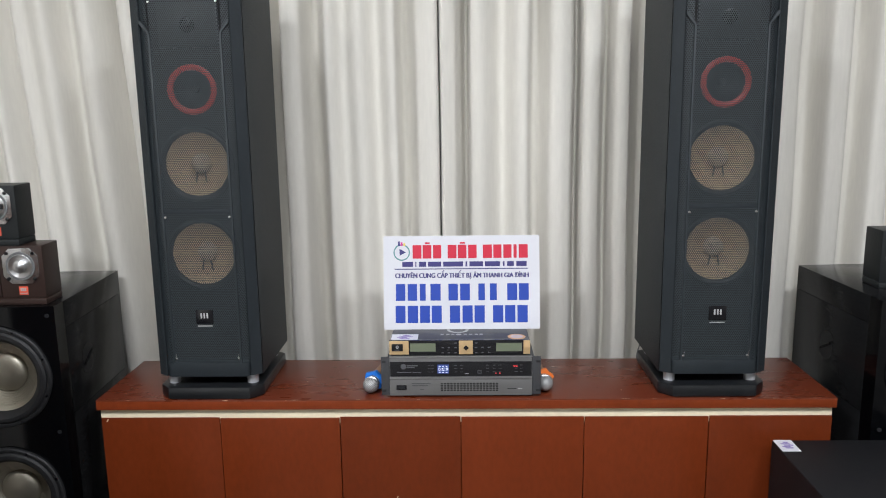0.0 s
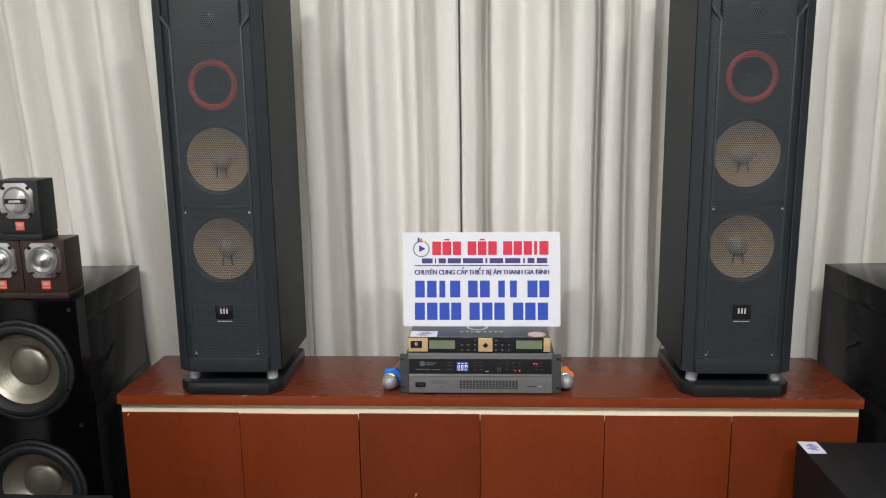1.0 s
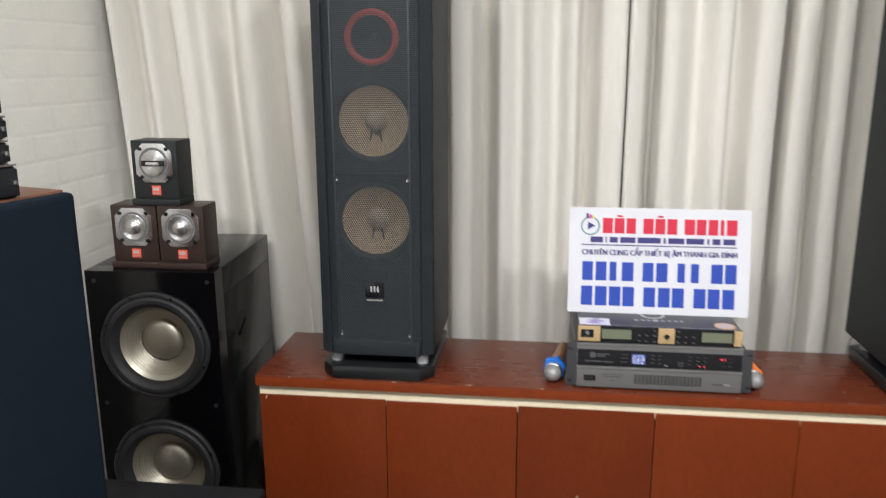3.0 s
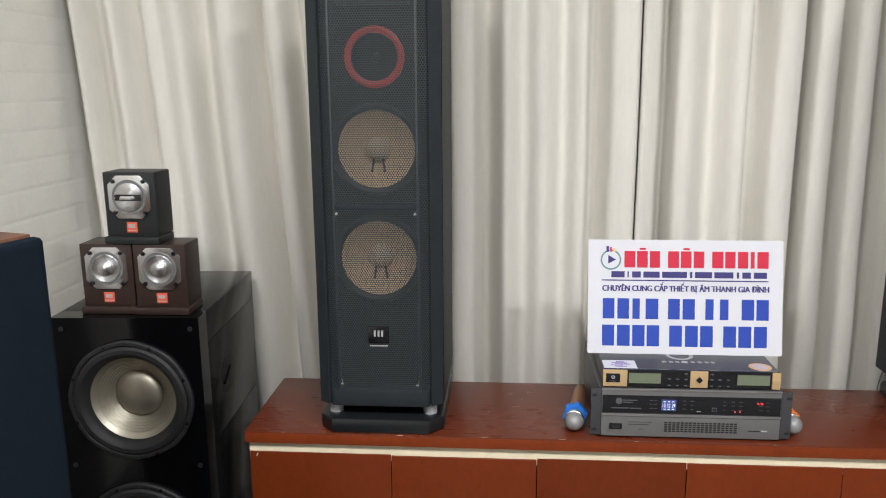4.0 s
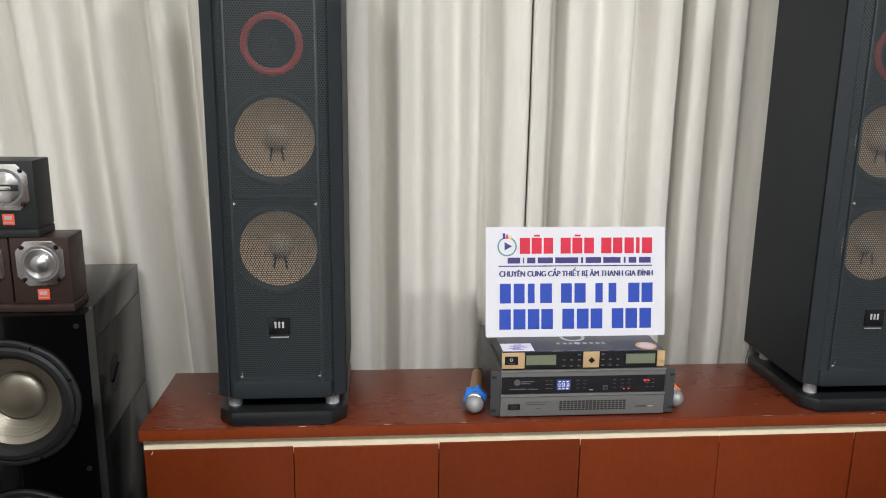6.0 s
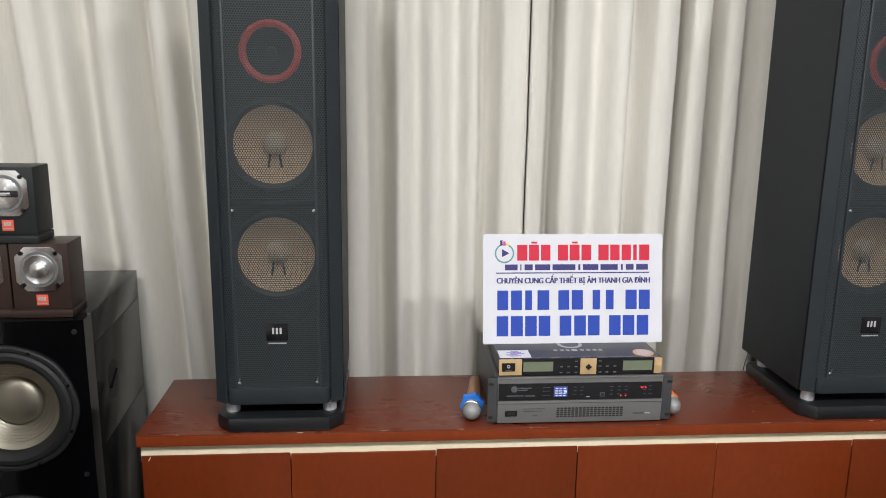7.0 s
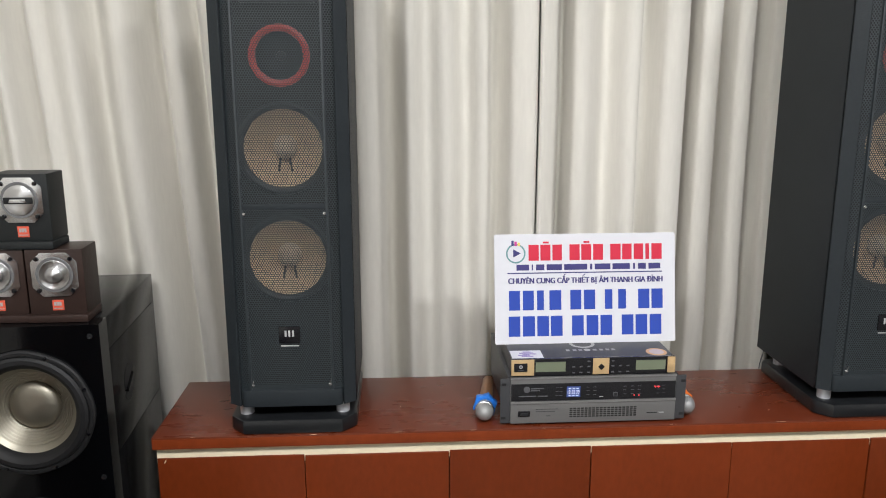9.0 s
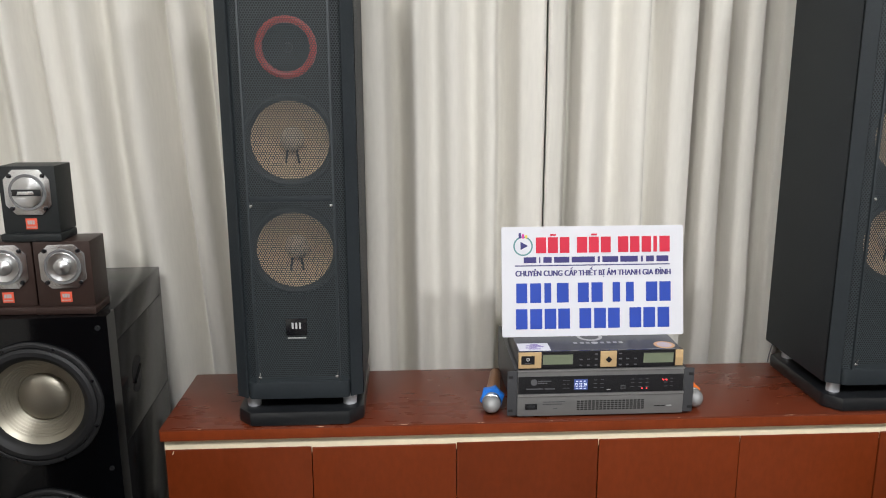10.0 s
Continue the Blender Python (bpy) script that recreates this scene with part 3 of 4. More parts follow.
def double_woofer(m, label, port_side, port_y, cabinet):
    """Origin at the front bottom middle."""
    t = thing("double_woofer_speaker", m, label, "loudspeaker", "double-woofer loudspeakers")
    W, D, H = 0.189, 0.508, 0.914
    for z0, z1 in ((0.0, 0.5465), (0.5480, 0.8295), (0.8310, H)):
        part("cabinet_panel", block(-W, W, 0.0601, D, z0, z1, 0.0008), cabinet, t, "black cabinet section")
    part("core", block(-W + 0.004, W - 0.004, 0.0605, D - 0.004, 0.01, H - 0.01), M_SLOT, t)
    for z0, z1, cz in ((0.0, 0.503, 0.303), (0.5032, H, 0.694)):
        part("front_panel", holed_plate(-W, W, z0, z1, 0.0, 0.135, 0.0, 72, 0.0600, cz), M_GLOSS, t)
        big_woofer(t, cz, 0.002)
    for px in (-0.163, 0.166):
        for pz in (0.885, 0.512):
            part("grille_peg", turned([(0.0065, 0.0), (0.0065, -0.003), (0.0035, -0.0035), (0.003, -0.001), (0, -0.001)], 16, px, pz), M_RUBBER, t)
    s = port_side
    x = s * (W + 0.0012)
    cup = part("handle_cup", half_disc(x, port_y + 0.004 * s, 0.697, 0.042, 28 * s, s), M_SLOT, t, "recessed black carrying handle")
    part("lower_recess", half_disc(x, port_y - 0.004 * s, 0.682, 0.042, 180 + 28 * s, s), M_SLOT, cup)
    part("grip", rod((x + s * 0.001, port_y - 0.028, 0.690 - s * 0.015), (x + s * 0.001, port_y + 0.028, 0.690 + s * 0.015), 0.005, 12), M_GLOSS, cup)
    return t


SUB_L = pose(-1.3875, 2.3197, 0.0, 0, 0, 3.0)
double_woofer(SUB_L, "gloss black floor-standing loudspeaker with two champagne woofers", 1, 0.195, M_SATIN)
SUB_R = pose(1.450, 2.335, 0.0, 0, 0, 3.5)
double_woofer(SUB_R, "gloss black floor-standing loudspeaker beside the sideboard", -1, 0.285, M_SATIN)
SUBTOP = 0.914


# ---- small tweeter boxes ----
def tweeter_box(m, body_mat, label, slot=False, depth=0.098):
    """Origin at the front bottom middle of the base."""
    t = thing("tweeter_box", m, label, "tweeter", "small tweeter boxes")
    part("base", prism([(-0.072, -0.012), (0.072, -0.012), (0.072, depth - 0.01), (0.055, depth + 0.01), (-0.055, depth + 0.01), (-0.072, depth - 0.01)], 0.0, 0.019, 0.005), body_mat, t)
    part("body", block(-0.067, 0.067, 0.0, depth, 0.0195, 0.181, 0.0025), body_mat, t)
    cz = 0.119
    a, b = 0.0545, 0.031
    fl = part("flange", prism([(-b, cz - a), (b, cz - a), (a, cz - b), (a, cz + b), (b, cz + a), (-b, cz + a), (-a, cz + b), (-a, cz - b)], -0.0045, -0.0004, 0.0018, "y"),
              M_STEEL, t, "bright aluminium flange with clipped corners")
    for sx in (-1, 1):
        for sz in (-1, 1):
            part("screw", turned([(0.0055, -0.0046), (0.0052, -0.0072), (0.002, -0.008), (0, -0.0078)], 14, sx * 0.0395, cz + sz * 0.0395), M_BADGE, fl, "black screw head")
    part("groove", turned([(0.0440, -0.0046), (0.0436, -0.0062), (0.0428, -0.0066), (0.0372, -0.0060), (0.0364, -0.0050)], 56, 0, cz), M_GROOVE, fl, "matt grey ring")
    if slot:
        part("lens", turned([(0.0366, -0.0050), (0.0362, -0.0078), (0.0350, -0.0086), (0.02, -0.0094), (0, -0.0098)], 56, 0, cz), M_SPUN, fl, "spun metal disc")
        part("slot", block(-0.0335, 0.0335, -0.0125, -0.0082, cz - 0.0080, cz + 0.0075, 0.001), M_SLOT, fl, "dark horn slot")
        part("slot_bar", prism([(-0.021, cz - 0.0050), (0.021, cz - 0.0050), (0.018, cz + 0.0035), (-0.018, cz + 0.0035)], -0.0145, -0.0122, 0.0008, "y"), M_STEEL, fl)
    else:
        part("horn", turned([(0.0366, -0.0050), (0.0364, -0.0072), (0.0352, -0.0078), (0.0330, -0.0070), (0.0270, -0.0058), (0.0205, -0.0050), (0.014, -0.0047)], 56, 0, cz), M_SPUN, fl, "spun metal horn")
        part("bullet", turned([(0.0196, -0.0046), (0.0194, -0.0120), (0.0178, -0.0142), (0.0120, -0.0170), (0.0050, -0.0196), (0, -0.0206)], 40, 0, cz), M_SPUN, fl)
    bd = part("badge", block(-0.0135, 0.0135, -0.0016, -0.0002, 0.029, 0.0555, 0.0005), M_ORANGE, t, "orange square badge with pale bars")
    for bx in (-0.009, -0.003, 0.003):
        part("mark", block(bx, bx + 0.005, -0.0022, -0.0014, 0.041, 0.0505), M_WHITE, bd)
    part("mark", block(-0.011, 0.011, -0.0022, -0.0014, 0.0335, 0.0355), M_WHITE, bd)
    return t


tweeter_box(pose(-1.441, 2.362, SUBTOP, 0, 0, 1.5), M_BROWNBOX, "dark brown tweeter box with silver bullet tweeter")
tweeter_box(pose(-1.301, 2.360, SUBTOP, 0, 0, 1.5), M_BROWNBOX, "dark brown tweeter box with silver bullet tweeter")
tweeter_box(pose(-1.367, 2.368, SUBTOP + 0.1815, 0, 0, -1.0), M_BLACKBOX, "black tweeter box with slotted silver disc", slot=True, depth=0.088)
tweeter_box(pose(1.395, 2.48, SUBTOP, 0, 0, 1.0), M_BLACKBOX, "black tweeter box on the black loudspeaker", slot=True)


# ---- squat black subwoofers on the floor ----
def subwoofer(m, label):
    t = thing("subwoofer", m, label, "subwoofer", "squat subwoofers")
    part("body", block(0.0, 0.45, 0.012, 0.45, 0.03, 0.50, 0.006, 3), M_ASH, t)
    part("front_grille", block(0.006, 0.444, -0.012, 0.0115, 0.04, 0.49, 0.008, 3), M_GREYCLOTH, t, "dark cloth front")
    for x in (0.05, 0.40):
        for y in (0.05, 0.40):
            part("foot", rod((x, y, 0), (x, y, 0.0302), 0.02, 16), M_RUBBER, t)
    return t


subwoofer(pose(-1.378, 1.473, 0), "squat black subwoofer with wood-grain vinyl top")
subwoofer(pose(0.950, 1.832, 0), "squat black subwoofer with a white sticker on top")
st = thing("sticker", pose(0.951, 2.203, 0.5003), "small white sticker with violet print on the subwoofer", "sticker")
part("paper", block(0.001, 0.054, 0.0, 0.076, 0, 0.0012), M_SIGN, st)
for k, (x0, x1) in enumerate(((0.018, 0.040), (0.012, 0.036), (0.020, 0.046), (0.014, 0.040), (0.024, 0.038))):
    part("print", block(x0, x1, 0.018 + 0.009 * k, 0.0245 + 0.009 * k, 0.0012, 0.0016), M_PURPLE, st)

# ---- blue-fronted speaker against the brick wall ----
BL = pose(-1.226, 1.766, 0.0, 0, 0, 74.0)
bs = thing("floor_speaker", BL, "floor-standing speaker with navy cloth front and wooden top", "loudspeaker")
part("front_grille", block(-0.46, 0.0, 0.0, 0.029, 0.03, 1.232, 0.016, 4), M_BLUECLOTH, bs, "navy grille cloth")
part("body", block(-0.456, -0.004, 0.0295, 0.34, 0.0, 1.235, 0.003), M_WALNUT, bs)

# ---- amplifier, receiver and microphones on the sideboard ----
amp = thing("amplifier", pose(-0.2155, 2.334, CTOP), "grey rack amplifier with black display strip and vent slots", "amplifier")
for ax in (0.06, 0.42):
    for ay in (0.04, 0.32):
        part("foot", rod((ax, ay, 0), (ax, ay, 0.0065), 0.014, 16), M_RUBBER, amp)
part("chassis", block(0.020, 0.463, 0.004, 0.365, 0.006, 0.130, 0.002), M_CHASSIS, amp, "charcoal steel case")
part("front_panel", block(0.026, 0.457, -0.006, 0.0038, 0.006, 0.063, 0.002), M_AMPGREY, amp)
part("front_panel", block(0.026, 0.457, -0.004, 0.0038, 0.0635, 0.131, 0.002), M_AMPGREY, amp)
part("panel_lip", block(0.026, 0.457, -0.009, -0.0055, 0.0605, 0.0665, 0.0012), M_AMPEDGE, amp, "bright silver lip")
part("panel_lip", block(0.026, 0.457, -0.006, -0.0038, 0.1265, 0.131, 0.001), M_AMPEDGE, amp)
for x0, x1, s in ((0.0, 0.0255, 0.0085), (0.4575, 0.483, 0.4745)):
    ear = part("rack_ear", block(x0, x1, -0.004, 0.001, 0.008, 0.128, 0.0015), M_CHASSIS, amp, "charcoal rack ear with oval slots")
    for z in (0.022, 0.113):
        part("slot", block(s - 0.006, s + 0.006, -0.0052, -0.0038, z - 0.0035, z + 0.0035, 0.001), M_SLOT, ear)
strip = part("display_strip", block(0.028, 0.455, -0.0058, -0.0042, 0.0675, 0.1135, 0.0005), M_AMPBLACK, amp, "glossy black display strip")
scr = part("screen", block(0.171, 0.206, -0.0072, -0.0058, 0.0765, 0.1045), M_LEDBLUE, strip, "small lit blue clock display")
lettering("digits", "12 32 39", 0.1735, 0.2035, 0.0850, 0.0950, -0.0076, M_LEDWHITE, strip)
for dash_x in (0.1755, 0.1855, 0.1955):
    for dash_z in (0.0795, 0.0990):
        part("screen_dash", block(dash_x, dash_x + 0.0055, -0.0078, -0.0073, dash_z, dash_z + 0.0016), M_LEDWHITE, strip)
part("logo_disc", turned([(0.0085, -0.0058), (0.0085, -0.0066), (0.006, -0.0068), (0, -0.0066)], 24, 0.068, 0.0985), M_GREYPRINT, strip)
for x0, x1, z in ((0.078, 0.112, 0.101), (0.078, 0.102, 0.0955), (0.048, 0.092, 0.0805), (0.096, 0.122, 0.0800)):
    part("print_bar", block(x0, x1, -0.0066, -0.0058, z - 0.0014, z + 0.0014), M_GREYPRINT, strip)
for bx in (0.222, 0.240, 0.152, 0.142, 0.318, 0.338, 0.356, 0.405, 0.420):
    for bz in (0.081, 0.092, 0.102):
        part("print_bar", block(bx, bx + 0.008, -0.0064, -0.0058, bz - 0.0005, bz + 0.0005), M_GREYPRINT, strip)
sock = part("usb_socket", block(0.292, 0.304, -0.0072, -0.0058, 0.0755, 0.0865), M_GREYPRINT, strip)
part("opening", block(0.2937, 0.3023, -0.0078, -0.0071, 0.0772, 0.0848), M_SLOT, sock)
part("print_bar", block(0.256, 0.266, -0.0066, -0.0058, 0.0745, 0.0762), M_WHITE, strip)
part("led", block(0.346, 0.3488, -0.0072, -0.0058, 0.0755, 0.0780), M_LEDRED, strip, "red indicator")
part("led", block(0.358, 0.3608, -0.0072, -0.0058, 0.0755, 0.0780), M_LEDRED, strip, "red indicator")
seg = bmesh.new()
for k, (x0, z0, w, hh) in enumerate(((0.399, 0.098, 0.0012, 0.004), (0.402, 0.096, 0.0012, 0.004), (0.405, 0.099, 0.0030, 0.0010), (0.4095, 0.096, 0.0012, 0.005), (0.412, 0.098, 0.002, 0.0012))):
    add_box(seg, x0, x0 + w, -0.0072, -0.0058, z0, z0 + hh)
part("red_digits", seg, M_LEDRED, strip, "red segment display")
sw = part("power_switch", block(0.046, 0.077, -0.009, -0.0062, 0.0255, 0.0405, 0.001), M_AMPBLACK, amp, "black rocker switch")
part("rocker", block(0.052, 0.071, -0.0115, -0.0088, 0.029, 0.037, 0.001), M_RUBBER, sw)
for r in range(5):
    for k in range(18):
        x0 = 0.180 + k * 0.00985
        part("vent_slot", block(x0, x0 + 0.0072, -0.0068, -0.0061, 0.0205 + r * 0.0056, 0.0239 + r * 0.0056), M_SLOT, amp)
part("print_bar", block(0.382, 0.410, -0.0068, -0.0061, 0.0265, 0.0287), M_SLOT, amp)
part("print_bar", block(0.414, 0.427, -0.0072, -0.0061, 0.0262, 0.0292), M_WHITE, amp)
for x0, x1, z in ((0.092, 0.150, 0.0445), (0.092, 0.142, 0.038), (0.118, 0.130, 0.026)):
    part("print_bar", block(x0, x1, -0.0067, -0.0061, z - 0.0009, z + 0.0009), M_CHASSIS, amp)

AMPTOP = CTOP + 0.130
rec = thing("microphone_receiver", pose(-0.1885, 2.336, AMPTOP), "black and gold wireless microphone receiver with two displays", "receiver")
for ax in (0.03, 0.39):
    for ay in (0.03, 0.18):
        part("foot", rod((ax, ay, 0), (ax, ay, 0.0055), 0.009, 16), M_RUBBER, rec)
part("case", block(0.002, 0.421, 0.004, 0.215, 0.005, 0.049, 0.0015), M_CHASSIS, rec, "charcoal steel case")
part("front_panel", block(0.0, 0.423, -0.005, 0.0038, 0.005, 0.0495, 0.001), M_AMPBLACK, rec)
for x0, x1 in ((0.0, 0.0585), (0.2095, 0.2515), (0.4030, 0.423)):
    part("gold_block", block(x0, x1, -0.0085, -0.0048, 0.0065, 0.049, 0.0012), M_GOLD, rec, "gold anodised block")
for x0 in (0.0625, 0.3215):
    lcd = part("lcd", block(x0, x0 + 0.077, -0.0062, -0.0049, 0.015, 0.041), M_LCD, rec, "grey-green display")
    part("bezel", block(x0 - 0.0015, x0 + 0.0785, -0.0064, -0.0050, 0.0415, 0.043), M_SLOT, lcd)
part("badge", block(0.007, 0.041, -0.0098, -0.0084, 0.0175, 0.040, 0.0006), M_AMPBLACK, rec)
part("badge_mark", turned([(0.0045, -0.0098), (0.0045, -0.0104), (0.0025, -0.0104), (0.0025, -0.0098)], 20, 0.024, 0.031), M_WHITE, rec)
part("badge_line", block(0.016, 0.032, -0.0104, -0.0098, 0.0205, 0.0218), M_GREYPRINT, rec)
part("diamond", prism([(0.2225, 0.027), (0.2310, 0.0185), (0.2395, 0.027), (0.2310, 0.0355)], -0.0110, -0.0084, 0.0006, "y"), M_AMPBLACK, rec)
for gx in (0.157, 0.176, 0.196, 0.258, 0.277, 0.297):
    for gz in (0.011, 0.027, 0.041):
        if gz > 0.03 and gx not in (0.196, 0.258):
            continue
        part("button", block(gx, gx + 0.007, -0.0066, -0.0048, gz - 0.0015, gz + 0.0015), M_GREYPRINT, rec)
part("gold_step", block(0.4035, 0.4225, -0.0108, -0.0084, 0.022, 0.032, 0.0008), M_GOLD, rec)
lid = 0.0492
part("sticker", block(0.004, 0.085, 0.004, 0.060, lid, lid + 0.0004), M_SIGN, rec, "white sticker with violet print")
for k, (x0, x1) in enumerate(((0.030, 0.060), (0.022, 0.052), (0.034, 0.070), (0.026, 0.064), (0.038, 0.058))):
    part("sticker_print", block(x0, x1, 0.014 + 0.008 * k, 0.019 + 0.008 * k, lid + 0.0004, lid + 0.0008), M_PURPLE, rec)
seal = rod((0.385, 0.030, lid), (0.385, 0.030, lid + 0.0004), 0.027, 32)
part("seal", seal, M_PEACH, rec, "round peach-coloured seal")
part("seal_print", rod((0.385, 0.030, lid + 0.0004), (0.385, 0.030, lid + 0.0008), 0.019, 24), M_SEALPRINT, rec)
for k, x0 in enumerate((0.153, 0.171, 0.186, 0.224, 0.241, 0.258, 0.273)):
    part("name_bar", block(x0, x0 + 0.0095, 0.050, 0.062, lid, lid + 0.0004), M_NAMEGREY, rec)
part("name_disc", rod((0.2085, 0.056, lid), (0.2085, 0.056, lid + 0.0004), 0.0085, 24), M_WHITE, rec)
emblem = turned([(0.034, 0.0), (0.034, 0.0004), (0.025, 0.0004), (0.025, 0.0)], 40)
bmesh.ops.rotate(emblem, matrix=Matrix.Rotation(radians(90), 3, "X"), verts=emblem.verts[:])
bmesh.ops.translate(emblem, vec=(0.206, 0.105, lid + 0.0002), verts=emblem.verts[:])
part("emblem", emblem, M_WHITE, rec)

# ---- printed foam-board sign, leaning back ----
SW, SH = 0.4905, 0.2945
LEAN_BACK = 10.8
CORNER = 0.0045
sign = thing("sign_board", pose(-0.2150, 2.447, AMPTOP + 0.0495, -LEAN_BACK), "white foam-board shop sign with red and blue print", "sign")
outline = []
for cx, cz, a0 in ((SW - CORNER, SH - CORNER, 0), (CORNER, SH - CORNER, 90), (CORNER, CORNER, 180), (SW - CORNER, CORNER, 270)):
    for k in range(6):
        outline.append((cx + CORNER * math.cos(radians(a0 + 18 * k)), cz + CORNER * math.sin(radians(a0 + 18 * k))))
part("board", prism(outline, 0.0, 0.005, 0.0, "y"), M_SIGN, sign)


def su(c):
    return (c - 43) / 1012 * SW


def sv(c):
    return (632 - c) / 604 * SH


def bars(name, spans, c0, c1, material, y=-0.0006):
    for a, b in spans:
        part(name, block(su(a), su(b), y, -0.0001, sv(c1), sv(c0)), material, sign)


bars("red_bar", ((233, 290), (299, 355), (366, 419), (461, 518), (527, 583), (594, 649), (690, 748), (757, 810), (822, 875), (888, 908), (922, 980)), 87, 174, M_SIGNRED)
bars("accent", ((312, 345), (540, 573)), 70, 80, M_SIGNRED)
bars("small_bar", ((165, 235), (250, 257), (274, 320), (333, 418), (431, 560), (576, 588), (602, 690), (702, 800), (818, 829), (846, 890), (905, 972)), 195, 227, M_SIGNNAVY)
bars("rule", ((115, 980),), 239, 245, M_SIGNNAVY)
for k, shift in enumerate((0.0, 0.0005, -0.0005, 0.0010, -0.0010)):
    lettering("lettering", "CHUYÊN CUNG CẤP THIẾT BỊ ÂM THANH GIA ĐÌNH", su(120) + shift, su(983) + shift, sv(308), sv(251), -0.0004 - 0.00008 * k, M_SIGNNAVY, sign)
bars("blue_bar", ((122, 183), (199, 260), (278, 316), (347, 413), (464, 525), (540, 603), (658, 700), (733, 777), (845, 909), (921, 984)), 338, 446, M_SIGNBLUE)
bars("blue_bar", ((119, 183), (198, 265), (278, 343), (354, 419), (472, 538), (554, 620), (632, 698), (752, 818), (830, 896), (910, 976)), 479, 590, M_SIGNBLUE)
part("logo_ring", turned([(0.0262, -0.0001), (0.0262, -0.0007), (0.0222, -0.0007), (0.0222, -0.0001)], 48, su(162), sv(134)), M_TEAL, sign)
part("logo_triangle", prism([(su(148), sv(110)), (su(190), sv(133)), (su(148), sv(155))], -0.0007, -0.0001, 0, "y"), M_SIGNNAVY, sign)
for a, b, c0, mm in ((138, 151, 62, M_SIGNNAVY), (155, 168, 68, M_MAGENTA), (173, 186, 74, M_YELLOW)):
    part("logo_bar", block(su(a), su(b), -0.0009, -0.0001, sv(92), sv(c0)), mm, sign)


# ---- microphones lying beside the amplifier ----
def microphone(m, ring_mat, label):
    """Origin on the table under the head; the handle runs along +y."""
    t = thing("microphone", m, label, "microphone", "handheld microphones")
    z = 0.0285
    R = 0.0238
    head = [(R * math.cos(a), -R * math.sin(a) * 1.15) for a in [math.pi / 2 * k / 9 for k in range(10)]][::-1]
    head[0] = (0.0, head[0][1])
    bm = turned([(r, y - 0.0) for r, y in head] + [(R, 0.006), (R * 0.93, 0.022), (R * 0.8, 0.036)], 40, 0, z)
    ball = part("grille_head", bm, M_HEAD, t, "silver wire mesh head")
    part("band", turned([(R * 0.99, 0.001), (R * 1.05, 0.002), (R * 1.05, 0.008), (R * 0.99, 0.009)], 40, 0, z), M_STEEL, ball)
    hexr = [(0.034 if k % 2 == 0 else 0.0275) for k in range(12)]
    pts = [(hexr[k] * math.cos(2 * math.pi * (k + 0.5) / 12), z + 0.002 + hexr[k] * math.sin(2 * math.pi * (k + 0.5) / 12)) for k in range(12)]
    part("anti_roll_ring", prism(pts, 0.026, 0.045, 0.003, "y"), ring_mat, t, "silicone anti-roll ring")
    part("handle", turned([(0.020, 0.036), (0.0195, 0.07), (0.0165, 0.14), (0.0145, 0.212), (0.012, 0.217), (0, 0.218)], 32, 0, z), M_MICBODY, t)
    return t


M_HEAD = shader("wire_mesh", (0.5, 0.5, 0.5), rough=0.5, metal=0.35)
nt = M_HEAD.node_tree
co = nt.nodes.new("ShaderNodeTexCoord")
wv = []
for ang in (45, -45):
    mp = nt.nodes.new("ShaderNodeMapping")
    mp.inputs["Rotation"].default_value = (0, radians(ang), 0)
    nt.links.new(co.outputs["Object"], mp.inputs[0])
    w = nt.nodes.new("ShaderNodeTexWave")
    w.inputs["Scale"].default_value = 80
    nt.links.new(mp.outputs[0], w.inputs["Vector"])
    wv.append(w.outputs["Fac"])
mx = nt.nodes.new("ShaderNodeMath")
mx.operation = "MAXIMUM"
nt.links.new(wv[0], mx.inputs[0])
nt.links.new(wv[1], mx.inputs[1])
rm = nt.nodes.new("ShaderNodeMapRange")
rm.inputs[1].default_value, rm.inputs[2].default_value, rm.inputs[3].default_value, rm.inputs[4].default_value = 0.35, 0.9, 0.06, 0.42
nt.links.new(mx.outputs[0], rm.inputs[0])
nt.links.new(rm.outputs[0], nt.nodes["Principled BSDF"].inputs["Base Color"])

microphone(pose(-0.252, 2.362, CTOP, 0, 0, -9), M_MICBLUE, "silver-headed microphone with blue anti-roll ring lying beside the amplifier")
microphone(pose(0.286, 2.372, CTOP, 0, 0, 5), M_MICORANGE, "silver-headed microphone with orange anti-roll ring lying beside the amplifier")

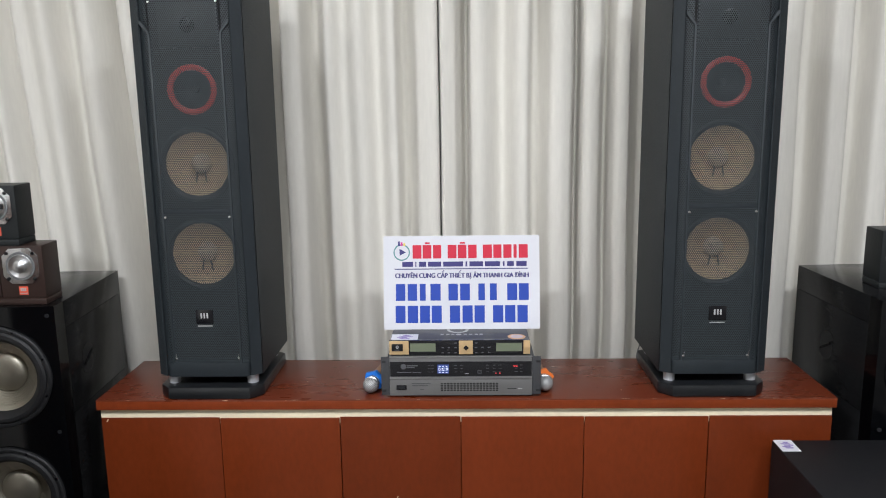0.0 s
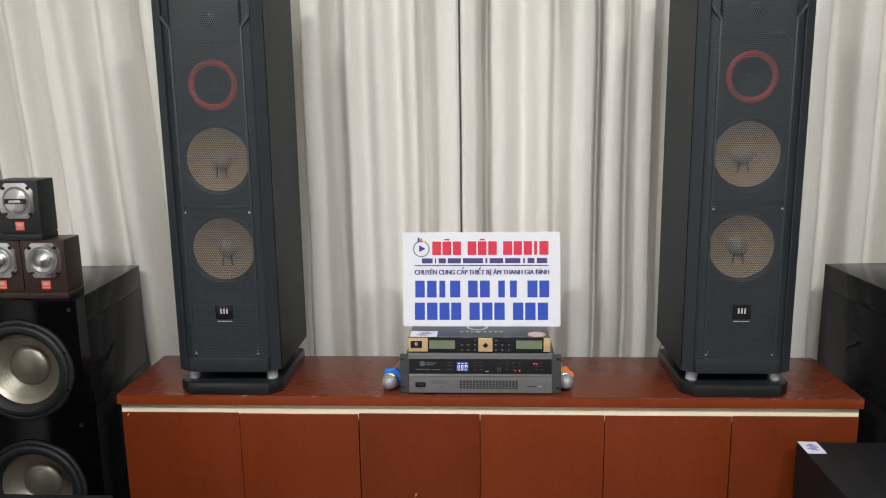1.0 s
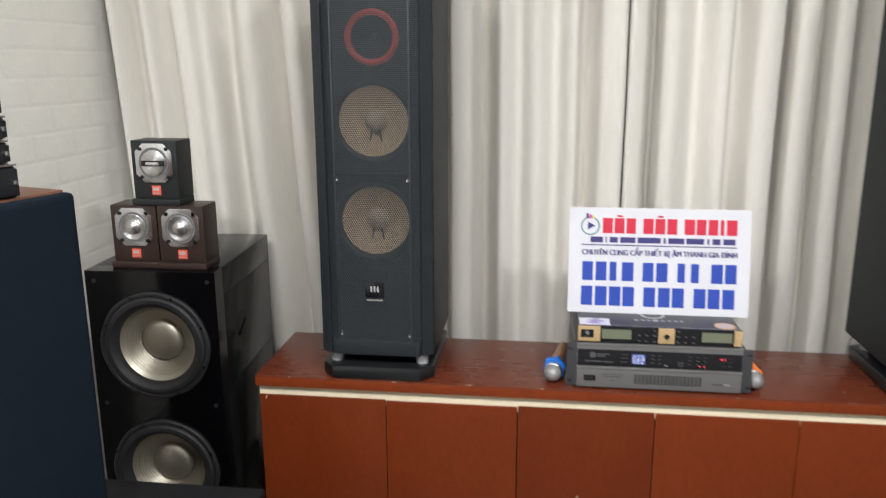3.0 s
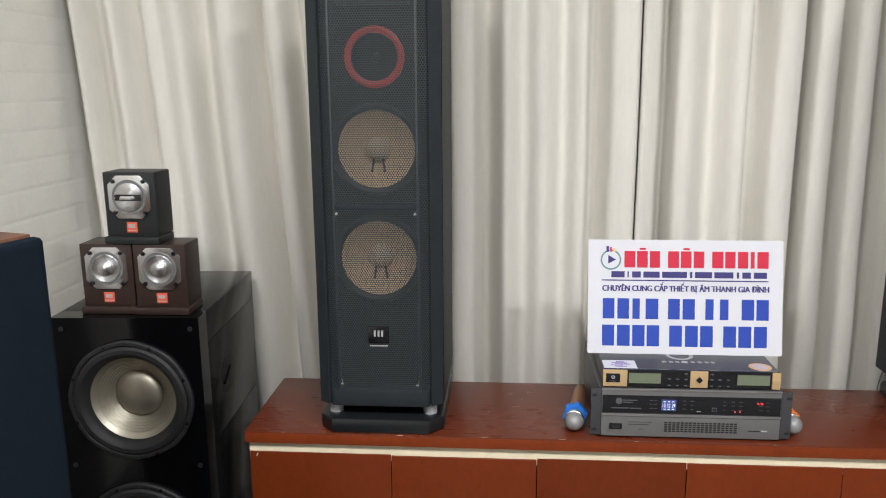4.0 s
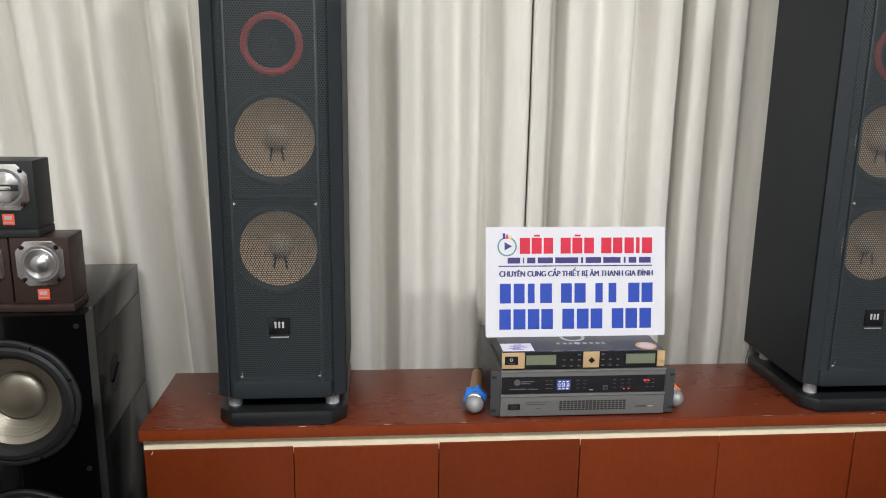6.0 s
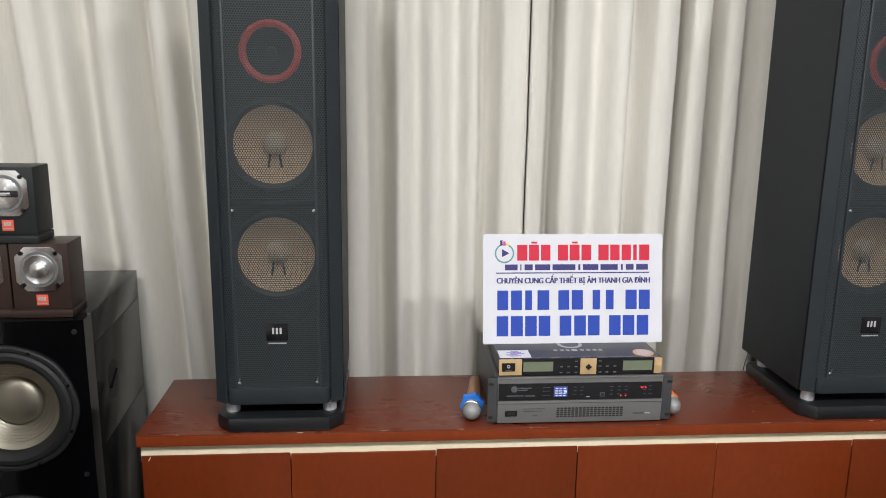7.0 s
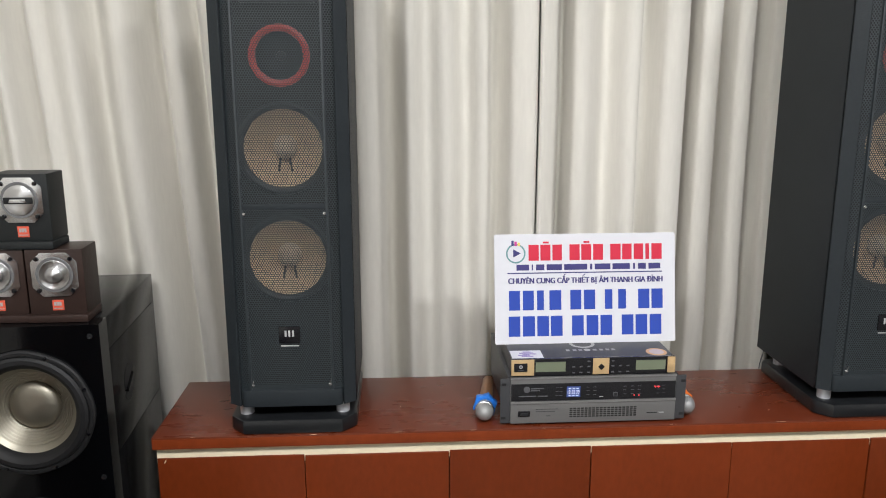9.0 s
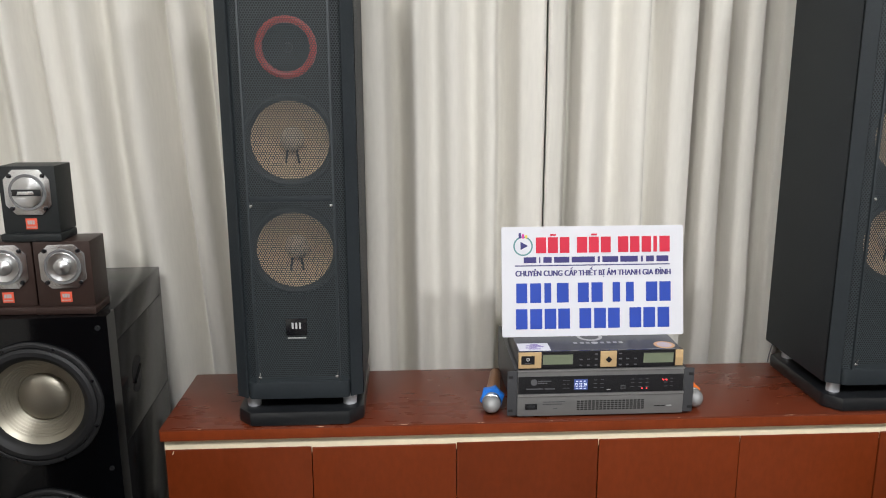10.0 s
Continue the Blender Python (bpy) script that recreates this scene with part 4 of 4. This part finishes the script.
# ---- stacked black tweeter units on the blue-fronted speaker ----
TOPZ = 1.235
stack = pose(-1.315, 1.565, TOPZ, 0, 0, 70.0)
h0 = 0.0
for k, (w, hh) in enumerate(((0.115, 0.060), (0.105, 0.040), (0.105, 0.040), (0.100, 0.040))):
    u = thing("horn_driver", stack @ pose(0.004 * k + 0.0, 0.006 * k, h0), "black horn driver with bright screws, one of a stack", "tweeter", "stacked horn drivers")
    part("body", block(0.0, w, 0.01, 0.10, 0.0, hh, 0.006, 3), M_RUBBER, u)
    part("flange", block(0.004, w - 0.004, 0.0, 0.0095, 0.004, hh - 0.004, 0.002), M_FRAME, u)
    part("rim", block(0.002, w - 0.002, 0.004, 0.096, hh + 0.0002, hh + 0.0045, 0.001), M_STEEL, u, "bright metal rim")
    for sx in (0.012, w - 0.012):
        part("screw", turned([(0.0055, 0.0), (0.005, -0.004), (0, -0.005)], 14, sx, hh * 0.5), M_CHROME, u)
    h0 += hh + 0.0048

# ---- embossed foam bricks of the wall ----
BW, BH = 0.205, 0.084
brick = prism([(0.001, 0.001), (BW - 0.001, 0.001), (BW - 0.001, BH - 0.001), (0.001, BH - 0.001)], 0.0, 0.0007)
for v in brick.verts:
    if v.co.z > 0.0003:
        v.co.x += 0.014 if v.co.x < BW / 2 else -0.014
        v.co.y += 0.010 if v.co.y < BH / 2 else -0.010
brick_mesh = bpy.data.meshes.new("brick")
bmesh.ops.rotate(brick, matrix=Matrix(((0, 0, 1), (1, 0, 0), (0, 1, 0))), verts=brick.verts[:])
brick.to_mesh(brick_mesh)
brick.free()
brick_mesh.materials.append(M_BRICK)
for r in range(33):
    for k in range(9):
        y0 = 1.18 + k * BW + (BW / 2 if r % 2 else 0)
        if y0 + BW > YN:
            continue
        b = new("brick", brick_mesh)
        b.parent = wall_west
        b.location = (XW + 0.0004, y0, 0.10 + r * BH)

# ---- thin cable behind the second tower ----
cable = thing("speaker_cable", pose(0, 0, 0), "thin grey cable hanging behind the tower loudspeaker", "cable")
cb = bmesh.new()
last = None
for k in range(13):
    f = k / 12
    p = (0.652 - 0.016 * f + 0.004 * math.sin(5 * f), 2.700 - 0.018 * f, 0.725 - 0.1035 * f)
    if last:
        rod(last, p, 0.0016, 8, cb)
    last = p
part("sheath", cb, M_GREYPRINT, cable)
